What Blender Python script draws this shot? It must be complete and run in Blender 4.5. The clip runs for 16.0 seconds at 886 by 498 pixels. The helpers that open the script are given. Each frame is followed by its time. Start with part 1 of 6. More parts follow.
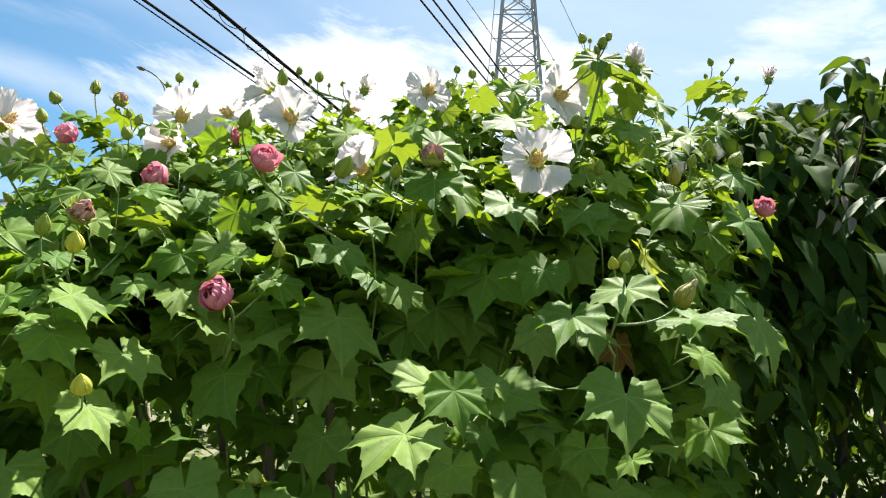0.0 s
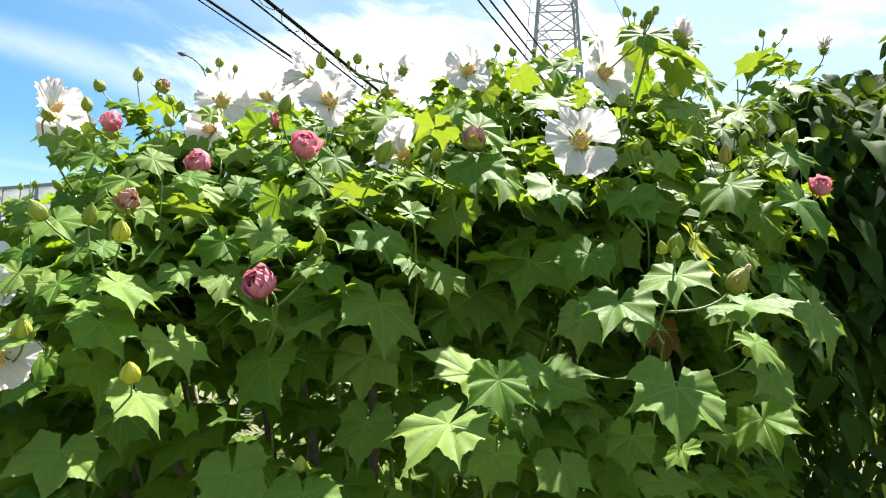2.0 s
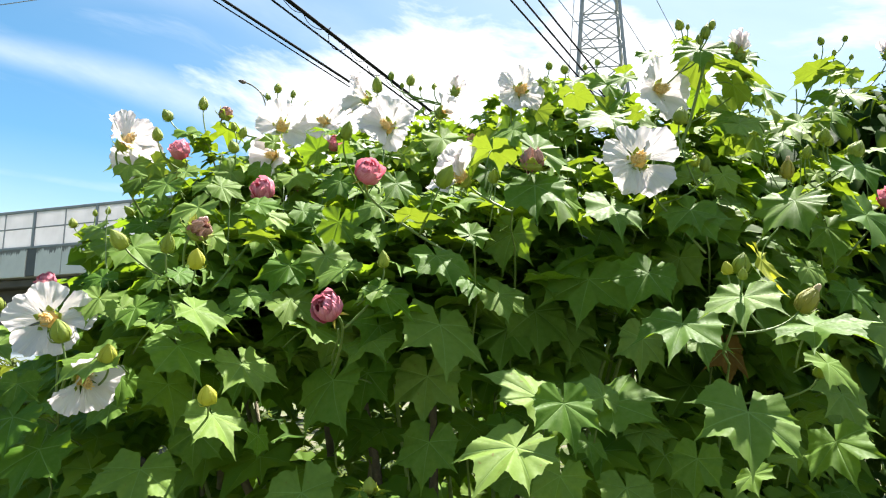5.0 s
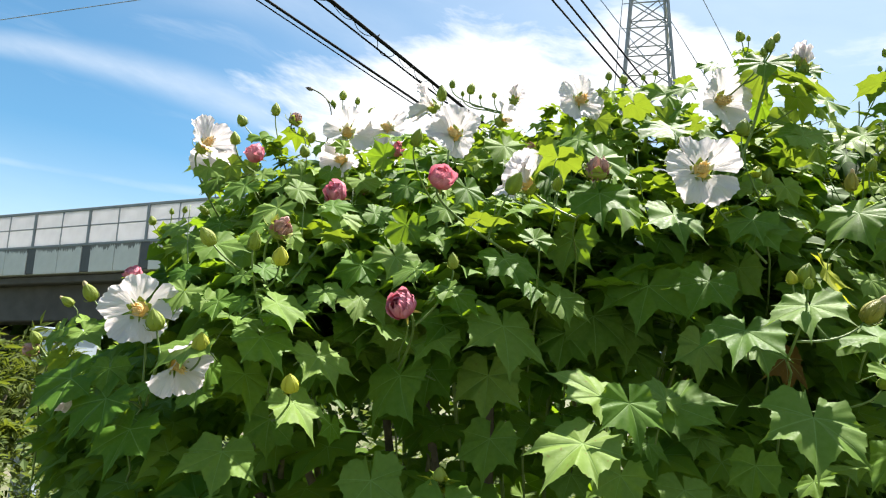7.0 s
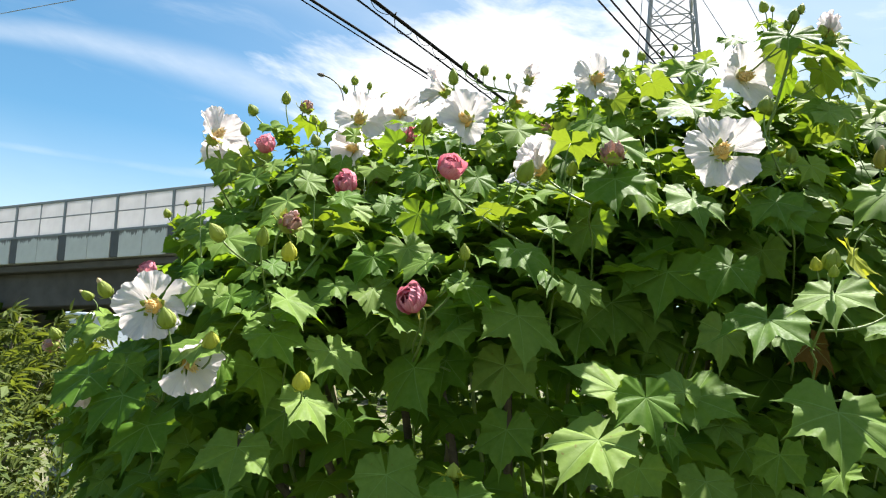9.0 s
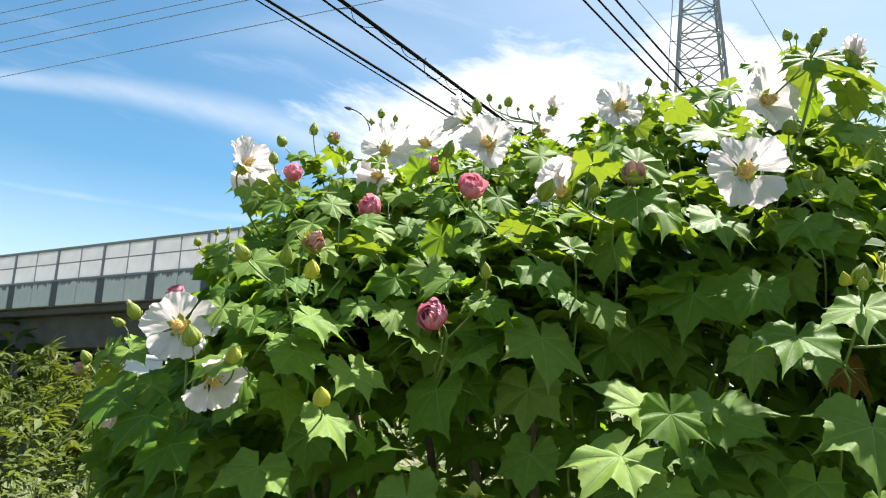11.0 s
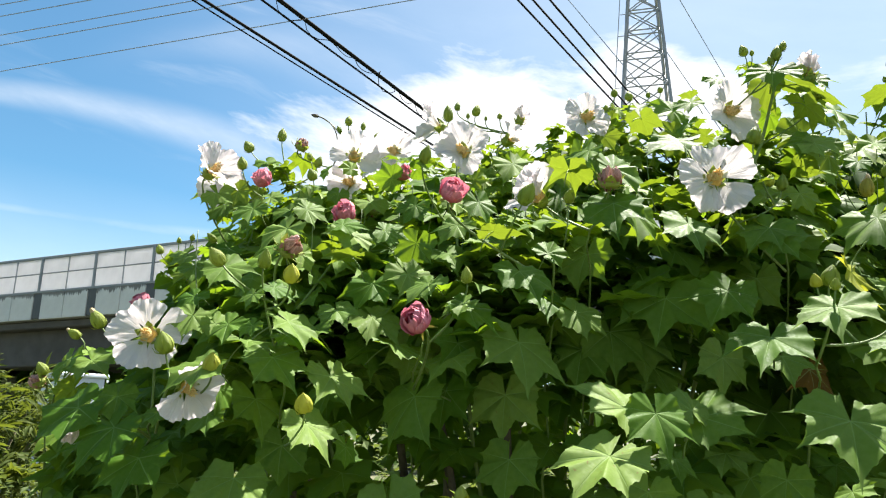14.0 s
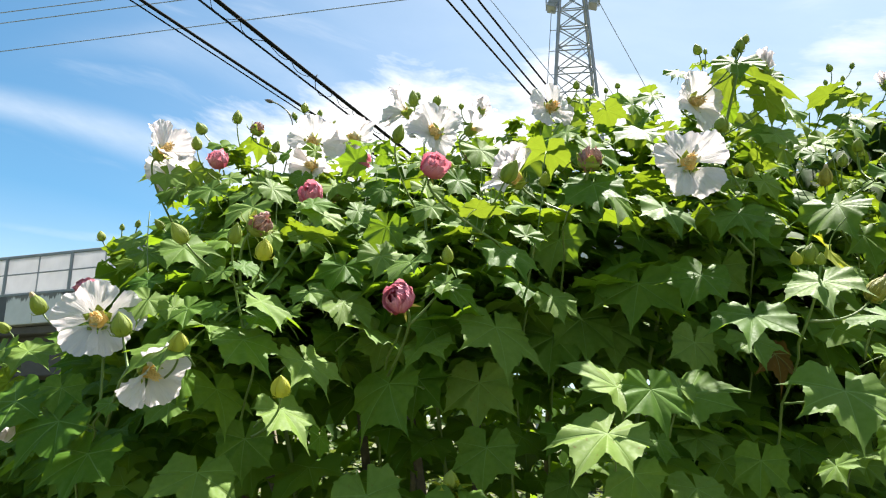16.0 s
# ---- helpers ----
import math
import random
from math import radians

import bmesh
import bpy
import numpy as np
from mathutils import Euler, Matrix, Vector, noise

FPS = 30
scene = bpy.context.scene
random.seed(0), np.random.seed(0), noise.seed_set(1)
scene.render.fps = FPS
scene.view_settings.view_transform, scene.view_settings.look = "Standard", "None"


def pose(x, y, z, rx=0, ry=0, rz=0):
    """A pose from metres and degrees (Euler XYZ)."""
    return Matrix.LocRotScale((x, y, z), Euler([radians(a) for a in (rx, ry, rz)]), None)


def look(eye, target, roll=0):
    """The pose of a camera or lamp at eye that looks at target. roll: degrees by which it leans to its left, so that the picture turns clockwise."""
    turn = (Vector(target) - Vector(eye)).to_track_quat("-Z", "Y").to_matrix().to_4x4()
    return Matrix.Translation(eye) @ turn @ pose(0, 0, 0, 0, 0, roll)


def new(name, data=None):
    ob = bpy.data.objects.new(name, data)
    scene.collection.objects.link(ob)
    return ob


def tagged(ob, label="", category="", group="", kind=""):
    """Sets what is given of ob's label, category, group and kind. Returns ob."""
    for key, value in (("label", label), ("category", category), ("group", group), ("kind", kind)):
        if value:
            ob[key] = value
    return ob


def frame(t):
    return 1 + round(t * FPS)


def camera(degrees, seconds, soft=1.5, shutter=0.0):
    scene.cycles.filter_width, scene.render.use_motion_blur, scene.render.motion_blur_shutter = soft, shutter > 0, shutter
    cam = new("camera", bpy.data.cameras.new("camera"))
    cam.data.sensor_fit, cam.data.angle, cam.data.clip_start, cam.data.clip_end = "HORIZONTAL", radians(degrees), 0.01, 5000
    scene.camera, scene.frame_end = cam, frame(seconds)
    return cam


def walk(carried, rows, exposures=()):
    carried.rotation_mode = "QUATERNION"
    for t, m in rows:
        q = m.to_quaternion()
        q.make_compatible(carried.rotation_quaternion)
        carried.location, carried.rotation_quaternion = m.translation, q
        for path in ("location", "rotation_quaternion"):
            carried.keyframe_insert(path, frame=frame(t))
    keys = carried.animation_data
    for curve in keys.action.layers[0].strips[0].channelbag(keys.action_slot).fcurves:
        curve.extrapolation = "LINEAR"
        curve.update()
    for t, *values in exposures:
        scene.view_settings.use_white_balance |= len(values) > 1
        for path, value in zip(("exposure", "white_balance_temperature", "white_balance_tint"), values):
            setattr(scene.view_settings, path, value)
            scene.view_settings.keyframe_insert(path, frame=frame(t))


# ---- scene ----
cam = camera(67.4, 16.0, soft=1.15)
PATH = [
    (0, (0.165, 0.018, 1.713), (0.538, 1.946, 2.094), 1.65),
    (0.5, (0.157, 0.030, 1.727), (0.504, 1.966, 2.090), 0.27),
    (1, (0.157, 0.038, 1.725), (0.500, 1.979, 2.065), 1.46),
    (1.5, (0.157, 0.029, 1.717), (0.466, 1.979, 2.038), 0.40),
    (2, (0.162, 0.031, 1.725), (0.425, 1.989, 2.038), 1.81),
    (2.5, (0.148, 0.012, 1.727), (0.393, 1.975, 2.017), 1.02),
    (3, (0.157, 0.029, 1.734), (0.377, 1.996, 2.018), 2.11),
    (3.5, (0.143, 0.016, 1.729), (0.339, 1.985, 2.023), 1.98),
    (4, (0.148, 0.022, 1.732), (0.319, 1.988, 2.055), 1.83),
    (6.3, (0.128, 0.014, 1.738), (0.151, 1.980, 2.104), 2.63),
    (6.5, (0.129, 0.012, 1.732), (0.131, 1.977, 2.108), 3.01),
    (7, (0.100, -0.018, 1.724), (0.104, 1.950, 2.079), 3.71),
    (7.5, (0.101, 0.005, 1.733), (0.114, 1.983, 2.032), 3.62),
    (8, (0.111, -0.004, 1.733), (0.094, 1.974, 2.025), 3.84),
    (8.5, (0.087, -0.016, 1.735), (0.093, 1.963, 2.024), 2.95),
    (8.7, (0.111, -0.004, 1.748), (0.088, 1.975, 2.031), 2.76),
    (10.8, (0.125, -0.002, 1.712), (-0.022, 1.954, 2.105), 3.25),
    (11, (0.129, -0.001, 1.714), (-0.029, 1.950, 2.121), 3.20),
    (11.5, (0.118, -0.004, 1.710), (-0.039, 1.944, 2.136), 3.80),
    (12, (0.132, 0.000, 1.703), (-0.036, 1.943, 2.148), 3.52),
    (12.5, (0.140, 0.000, 1.700), (-0.024, 1.942, 2.150), 3.50),
    (13, (0.147, -0.002, 1.700), (0.016, 1.943, 2.143), 3.16),
    (13.5, (0.134, -0.004, 1.698), (0.057, 1.945, 2.142), 3.35),
    (14, (0.090, 0.004, 1.700), (0.075, 1.951, 2.155), 2.24),
    (14.5, (0.063, 0.001, 1.691), (0.057, 1.944, 2.162), 1.10),
    (15, (0.048, 0.017, 1.685), (0.079, 1.960, 2.158), 1.55),
    (15.5, (0.040, 0.032, 1.679), (0.142, 1.971, 2.161), 2.51),
    (16, (0.030, 0.051, 1.667), (0.215, 1.982, 2.155), 1.18),
]
walk(cam, [(t, look(eye, target, roll)) for t, eye, target, roll in PATH], [(0.0, 1.70), (1.0, 1.73), (2.5, 2.01), (4.0, 2.02), (6.5, 1.67), (16.0, 1.70)])

# ---- world, sun ----
SUN_ELEVATION, SUN_AZIMUTH = 62.0, 40.0  # degrees; azimuth from +y towards +x


def link(tree, a, b):
    tree.links.new(a, b)


class Nodes:
    """Short ways to wire a node tree."""

    def __init__(self, tree):
        self.tree = tree
        tree.nodes.clear()

    def add(self, kind, *ins, **props):
        n = self.tree.nodes.new(kind)
        if "operation" in props:
            n.operation = props["operation"]
        if "use_clamp" in props:
            n.use_clamp = props["use_clamp"]
        if "data_type" in props:
            n.data_type = props["data_type"]
        if "sky_type" in props:
            n.sky_type = props["sky_type"]
        for i, v in enumerate(ins):
            self.put(n.inputs[i], v)
        return n

    def put(self, socket, v):
        if v is None:
            return
        if isinstance(v, bpy.types.NodeSocket):
            self.tree.links.new(v, socket)
        else:
            socket.default_value = v

    def math(self, op, a, b=None, c=None, clamp=False):
        return self.add("ShaderNodeMath", a, b, c, operation=op, use_clamp=clamp).outputs[0]

    def noise(self, vector, scale, detail=3.0, rough=0.55, out="Fac"):
        n = self.add("ShaderNodeTexNoise")
        self.put(n.inputs["Vector"], vector)
        n.inputs["Scale"].default_value, n.inputs["Detail"].default_value, n.inputs["Roughness"].default_value = scale, detail, rough
        return n.outputs[out]

    def span(self, v, a, b, c=0.0, d=1.0):
        n = self.add("ShaderNodeMapRange", v, a, b, c, d)
        n.interpolation_type = "SMOOTHSTEP"
        return n.outputs[0]

    def mix(self, f, a, b):
        n = self.add("ShaderNodeMix", data_type="RGBA")
        self.put(n.inputs["Factor"], f)
        self.put(n.inputs["A"], a if isinstance(a, bpy.types.NodeSocket) else (*a, 1))
        self.put(n.inputs["B"], b if isinstance(b, bpy.types.NodeSocket) else (*b, 1))
        return n.outputs["Result"]

    def vec(self, x, y, z=0.0):
        return self.add("ShaderNodeCombineXYZ", x, y, z).outputs[0]

    def scaled(self, v, s):
        return self.add("ShaderNodeVectorMath", v, s, operation="MULTIPLY").outputs[0]

    def bump(self, height, strength, distance=0.002):
        n = self.add("ShaderNodeBump")
        n.inputs["Strength"].default_value, n.inputs["Distance"].default_value = strength, distance
        self.put(n.inputs["Height"], height)
        return n.outputs[0]


def make_world():
    w = bpy.data.worlds.new("sky")
    scene.world = w
    w.use_nodes = True
    n = Nodes(w.node_tree)
    sky = n.add("ShaderNodeTexSky", sky_type="NISHITA")
    sky.sun_disc = False
    sky.sun_elevation, sky.sun_rotation = radians(SUN_ELEVATION), radians(SUN_AZIMUTH)
    sky.air_density, sky.dust_density, sky.ozone_density = 1.0, 0.3, 2.0
    way = n.add("ShaderNodeTexCoord").outputs["Generated"]
    xyz = n.add("ShaderNodeSeparateXYZ", way)
    az = n.math("ARCTAN2", xyz.outputs[0], xyz.outputs[1])
    el = n.math("ARCSINE", xyz.outputs[2])
    # cirrus: stretched along a gently falling line
    bend = n.noise(n.vec(az, el), 3.0, 2)
    along = n.math("ADD", az, n.math("MULTIPLY", el, 0.5))
    across = n.math("ADD", el, n.math("MULTIPLY", az, 0.10))
    across = n.math("ADD", across, n.math("MULTIPLY", bend, 0.10))
    streak = n.noise(n.vec(n.math("MULTIPLY", along, 1.6), n.math("MULTIPLY", across, 11.0), 3.7), 1.0, 6, 0.6)
    wisps = n.span(streak, 0.56, 0.85, 0.0, 0.40)
    rag = n.noise(n.vec(n.math("MULTIPLY", along, 3.0), n.math("MULTIPLY", across, 9.0), 1.3), 1.5, 6, 0.62)

    def ribbon(az0, el0, arch, width, spread, start, end, strength):
        """A long thin streak that arches over az0 and widens towards its end."""
        off = n.math("SUBTRACT", az, az0)
        line = n.math("SUBTRACT", el0, n.math("MULTIPLY", n.math("MULTIPLY", off, off), arch))
        line = n.math("ADD", line, n.math("MULTIPLY", n.math("SUBTRACT", bend, 0.5), 0.02))
        wide = n.span(az, start, end, width, spread)
        d = n.math("DIVIDE", n.math("ABSOLUTE", n.math("SUBTRACT", el, line)), wide)
        body = n.math("MULTIPLY", n.span(d, 1.6, 0.0), n.span(rag, 0.2, 0.7, 0.45, 1.0))
        ends = n.math("MULTIPLY", n.span(az, start - 0.15, start + 0.1), n.span(az, end + 0.08, end - 0.04))
        return n.math("MULTIPLY", n.math("MULTIPLY", body, ends), strength)

    def heap(az0, el0, wide, high, lean, soft):
        """A broad white cloud with a feathered edge."""
        side = n.math("DIVIDE", n.math("SUBTRACT", az, az0), wide)
        rise = n.math("DIVIDE", n.math("SUBTRACT", n.math("ADD", el, n.math("MULTIPLY", n.math("SUBTRACT", az, az0), lean)), el0), high)
        away = n.math("ADD", n.math("MULTIPLY", side, side), n.math("MULTIPLY", rise, rise))
        return n.span(n.math("SUBTRACT", n.math("ADD", 1.2, n.math("MULTIPLY", n.math("SUBTRACT", rag, 0.5), 2.4)), away), 0.0, soft)

    bank = None
    for shape in CLOUDS:
        one = heap(*shape)
        bank = one if bank is None else n.math("MAXIMUM", bank, one)
    for shape in STREAKS:
        wisps = n.math("MAXIMUM", wisps, ribbon(*shape))
    # haze low down
    haze = n.span(el, 0.33, 0.02, 0.0, 0.55)
    veil = n.span(n.math("ADD", az, n.math("MULTIPLY", el, 0.6)), -0.35, 0.80, 0.03, 0.40)
    cover = n.math("MAXIMUM", n.math("MAXIMUM", n.math("ADD", wisps, veil, clamp=True), bank), haze)
    blue = n.scaled(sky.outputs[0], SKY_TINT)
    white = n.mix(rag, (7.8, 8.1, 8.6), (11.0, 11.0, 11.0))
    back = n.add("ShaderNodeBackground", n.mix(cover, blue, white), SKY_STRENGTH)
    n.add("ShaderNodeOutputWorld", back.outputs[0])


CLOUDS = ((0.02, 0.37, 0.34, 0.16, -0.05, 1.1), (0.34, 0.44, 0.20, 0.10, 0.20, 1.3), (0.68, 0.455, 0.22, 0.09, -0.15, 2.2), (0.95, 0.30, 0.35, 0.20, 0.0, 1.3))
STREAKS = ((-0.50, 0.372, 0.55, 0.010, 0.028, -0.80, -0.26, 0.36), (-0.52, 0.220, -0.1, 0.007, 0.010, -0.70, -0.34, 0.26), (-0.30, 0.50, 1.2, 0.02, 0.05, -0.42, -0.05, 0.16))
SKY_TINT = (0.66, 1.16, 1.24)
SKY_STRENGTH = 0.042
make_world()
sun = new("sun", bpy.data.lights.new("sun", "SUN"))
sun.data.energy, sun.data.angle, sun.data.color = 5.6, radians(0.55), (1.0, 0.95, 0.86)
sa, se = radians(SUN_AZIMUTH), radians(SUN_ELEVATION)
sun.matrix_basis = look((0, 0, 20), (0 - math.sin(sa) * math.cos(se), -math.cos(sa) * math.cos(se), 20 - math.sin(se)))

# ---- materials ----
def material(name):
    m = bpy.data.materials.new(name)
    m.use_nodes = True
    return m, Nodes(m.node_tree)


def finish(n, shader):
    n.add("ShaderNodeOutputMaterial", shader)


def principled(n, colour, rough=0.5, metal=0.0, normal=None, spec=0.5, **more):
    p = n.add("ShaderNodeBsdfPrincipled")
    n.put(p.inputs["Base Color"], colour if isinstance(colour, bpy.types.NodeSocket) else (*colour, 1))
    n.put(p.inputs["Roughness"], rough)
    p.inputs["Metallic"].default_value = metal
    p.inputs["Specular IOR Level"].default_value = spec
    if normal:
        n.put(p.inputs["Normal"], normal)
    return p.outputs[0]


def chance(n, islands):
    if islands:
        return n.add("ShaderNodeNewGeometry").outputs["Random Per Island"]
    return n.add("ShaderNodeObjectInfo").outputs["Random"]


def leaf_material(name, dark, light, glow, islands=False, thin=0.38, rough=0.62, veins=True, vein=(0.27, 0.40, 0.13), spec=0.11, flecks=0.0):
    m, n = material(name)
    uv = n.add("ShaderNodeUVMap").outputs[0]
    place = n.add("ShaderNodeTexCoord").outputs["Object"]
    luck = chance(n, islands)
    mottle = n.noise(place, 9.0 if veins else 14.0, 4)
    tone = n.math("ADD", n.math("MULTIPLY", luck, 0.75), n.math("MULTIPLY", n.math("SUBTRACT", mottle, 0.5), 0.7), clamp=True)
    colour = n.mix(tone, dark, light)
    height = n.math("ADD", n.math("MULTIPLY", n.noise(uv, 26.0, 3), 0.6), n.math("MULTIPLY", n.noise(uv, 90.0, 3), 0.5))
    if veins:
        s = n.add("ShaderNodeSeparateXYZ", uv)
        x = n.math("DIVIDE", n.math("ABSOLUTE", n.math("SUBTRACT", s.outputs[0], 0.5)), 0.4)
        y = n.math("DIVIDE", n.math("SUBTRACT", s.outputs[1], 0.5), 0.4)
        lines = None
        for angle, reach in ((0, 1.0), (50, 0.9), (103, 0.62)):
            sx, cy = math.sin(radians(angle)), math.cos(radians(angle))
            off = n.math("ABSOLUTE", n.math("SUBTRACT", n.math("MULTIPLY", x, cy), n.math("MULTIPLY", y, sx)))
            run = n.math("ADD", n.math("MULTIPLY", x, sx), n.math("MULTIPLY", y, cy))
            width = n.span(run, 0.0, reach, 0.016, 0.003)
            rib = n.math("MULTIPLY", n.span(n.math("DIVIDE", off, width), 1.0, 0.2), n.math("GREATER_THAN", run, 0.0))
            # fine side veins that leave the rib at a slant
            slant = n.math("FRACT", n.math("MULTIPLY", n.math("SUBTRACT", run, n.math("MULTIPLY", off, 0.8)), 7.0))
            twig = n.math("MULTIPLY", n.span(n.math("ABSOLUTE", n.math("SUBTRACT", slant, 0.5)), 0.04, 0.0, 0.0, 0.10), n.span(off, 0.24, 0.10))
            twig = n.math("MULTIPLY", twig, n.math("GREATER_THAN", run, 0.12))
            rib = n.math("MAXIMUM", rib, twig)
            lines = rib if lines is None else n.math("MAXIMUM", lines, rib)
        colour = n.mix(n.math("MULTIPLY", lines, 0.45), colour, vein)
        height = n.math("ADD", n.math("MULTIPLY", height, 0.6), n.math("MULTIPLY", lines, -0.9))
    spots = n.noise(uv, 34.0, 1, out="Fac")
    colour = n.mix(n.math("MULTIPLY", n.span(n.math("ADD", spots, n.math("MULTIPLY", luck, 0.10)), 0.79, 0.84), 0.8), colour, (0.16, 0.10, 0.035))
    if flecks:
        colour = n.mix(n.math("GREATER_THAN", luck, 1 - flecks), colour, (0.20, 0.27, 0.035))
    normal = n.bump(height, 0.28, 0.0016)
    gloss = n.span(n.noise(place, 20.0, 2), 0.3, 0.7, rough - 0.06, rough + 0.1)
    top = principled(n, colour, gloss, normal=normal, spec=spec)
    warm = n.scaled(n.mix(tone, glow, tuple(min(1, 1.25 * c) for c in glow)), (1, 1, 1))
    back = n.add("ShaderNodeBsdfTranslucent", warm, normal).outputs[0]
    finish(n, n.add("ShaderNodeMixShader", thin, top, back).outputs[0])
    return m


LEAF = leaf_material("hibiscus_leaf", (0.056, 0.132, 0.012), (0.205, 0.290, 0.066), (0.24, 0.38, 0.014), thin=0.33, spec=0.12, rough=0.58)
YOUNG = leaf_material("young_leaf", (0.12, 0.21, 0.02), (0.21, 0.29, 0.045), (0.22, 0.29, 0.018), thin=0.34)
# Brighter, yellower tone for a few young leaves.
YELLOW = leaf_material("yellow_leaf", (0.30, 0.34, 0.03), (0.42, 0.44, 0.05), (0.46, 0.46, 0.03), thin=0.42)
# Darker copy of the hibiscus leaf: the crown's inner shade is in its colour.
FOLIAGE = leaf_material("shade_toned_inner_leaf", (0.045, 0.112, 0.010), (0.142, 0.222, 0.032), (0.24, 0.38, 0.014), islands=True, thin=0.36, spec=0.10, rough=0.6)
WITHERED = leaf_material("withered_leaf", (0.055, 0.032, 0.004), (0.11, 0.060, 0.007), (0.16, 0.08, 0.006), thin=0.25)
DRIED = leaf_material("dried_leaf", (0.15, 0.145, 0.13), (0.24, 0.23, 0.21), (0.2, 0.18, 0.14), thin=0.2, rough=0.75, veins=False, spec=0.05)
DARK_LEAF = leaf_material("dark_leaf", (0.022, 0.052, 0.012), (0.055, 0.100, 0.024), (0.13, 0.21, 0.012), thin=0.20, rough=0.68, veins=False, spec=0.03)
GREY_LEAF = leaf_material("grey_leaf", (0.09, 0.12, 0.06), (0.18, 0.21, 0.13), (0.13, 0.18, 0.04), thin=0.2, rough=0.6, veins=False, spec=0.12)
# Slightly darker copy of the dark leaf, with inner shade put into its colour.
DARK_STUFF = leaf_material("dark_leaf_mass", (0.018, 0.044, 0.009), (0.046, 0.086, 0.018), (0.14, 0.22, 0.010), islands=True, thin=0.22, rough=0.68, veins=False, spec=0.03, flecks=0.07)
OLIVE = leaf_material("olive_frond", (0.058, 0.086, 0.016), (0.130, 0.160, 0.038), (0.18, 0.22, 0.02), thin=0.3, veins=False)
# Darker copy of the olive frond: shade among the fronds is in its colour.
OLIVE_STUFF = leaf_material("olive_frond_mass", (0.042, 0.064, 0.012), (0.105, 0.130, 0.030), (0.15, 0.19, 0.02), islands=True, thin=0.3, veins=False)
SHOOT = leaf_material("shoot_leaf_mass", (0.075, 0.155, 0.014), (0.17, 0.26, 0.040), (0.27, 0.37, 0.016), islands=True, thin=0.30)
WEED = leaf_material("weed_blade", (0.050, 0.080, 0.020), (0.15, 0.19, 0.07), (0.18, 0.23, 0.04), islands=True, thin=0.3, veins=False)


def petal_material(name, base, edge, throat, glow, thin=0.42, throat_end=0.30, streak=0.22, crisp=0.9):
    m, n = material(name)
    s = n.add("ShaderNodeSeparateXYZ", n.add("ShaderNodeUVMap").outputs[0])
    u, v = s.outputs[0], s.outputs[1]
    fan = n.noise(n.vec(n.math("MULTIPLY", u, 26.0), n.math("MULTIPLY", v, 1.6)), 1.0, 4, 0.6)
    blot = n.noise(n.add("ShaderNodeTexCoord").outputs["Object"], 30.0, 3)
    colour = n.mix(n.span(v, 0.35, 1.0), base, edge)
    colour = n.mix(n.math("MULTIPLY", n.span(fan, 0.50, 0.72), streak), colour, tuple(c * 0.72 for c in base))
    colour = n.mix(n.math("MULTIPLY", n.span(blot, 0.55, 0.8), 0.10), colour, tuple(c * 0.8 for c in edge))
    colour = n.mix(n.span(v, throat_end, 0.05), colour, throat)
    normal = n.bump(n.math("ADD", fan, n.math("MULTIPLY", blot, 0.3)), crisp, 0.003)
    top = principled(n, colour, 0.62, normal=normal, spec=0.25)
    back = n.add("ShaderNodeBsdfTranslucent", n.scaled(colour, glow), normal).outputs[0]
    finish(n, n.add("ShaderNodeMixShader", thin, top, back).outputs[0])
    return m


WHITE_PETAL = petal_material("white_petal", (0.70, 0.665, 0.66), (0.74, 0.695, 0.71), (0.70, 0.66, 0.36), (0.97, 0.93, 0.94), thin=0.45, streak=0.26, crisp=0.55)
PINK_PETAL = petal_material("pink_petal", (0.66, 0.13, 0.22), (0.80, 0.33, 0.42), (0.55, 0.09, 0.16), (1, 0.8, 0.8), thin=0.3, throat_end=0.1, streak=0.45, crisp=0.7)
TIP_PETAL = petal_material("bud_tip_petal", (0.78, 0.55, 0.48), (0.82, 0.66, 0.58), (0.6, 0.5, 0.3), (1, 0.8, 0.7), thin=0.3)
BROWN_PETAL = petal_material("withered_petal", (0.46, 0.20, 0.19), (0.66, 0.42, 0.36), (0.2, 0.1, 0.07), (1, 0.8, 0.7), thin=0.15, throat_end=0.1, streak=0.6, crisp=1.0)


def plain_material(name, a, b, rough=0.6, scale=40.0, metal=0.0, bump=0.3, islands=None, thin=0.0, glow=(0, 0, 0), spec=0.5):
    m, n = material(name)
    place = n.add("ShaderNodeTexCoord").outputs["Object"]
    grain, cloud = n.noise(place, scale, 5), n.noise(place, scale * 0.13, 3)
    f = n.math("ADD", n.math("MULTIPLY", grain, 0.6), n.math("MULTIPLY", cloud, 0.5))
    if islands is not None:
        f = n.math("ADD", n.math("MULTIPLY", f, 0.6), n.math("MULTIPLY", chance(n, islands), 0.4))
    colour = n.mix(n.span(f, 0.25, 0.85), a, b)
    normal = n.bump(grain, bump, 0.01)
    shader = principled(n, colour, rough, metal, normal, spec)
    if thin:
        back = n.add("ShaderNodeBsdfTranslucent", (*glow, 1), normal).outputs[0]
        shader = n.add("ShaderNodeMixShader", thin, shader, back).outputs[0]
    finish(n, shader)
    return m


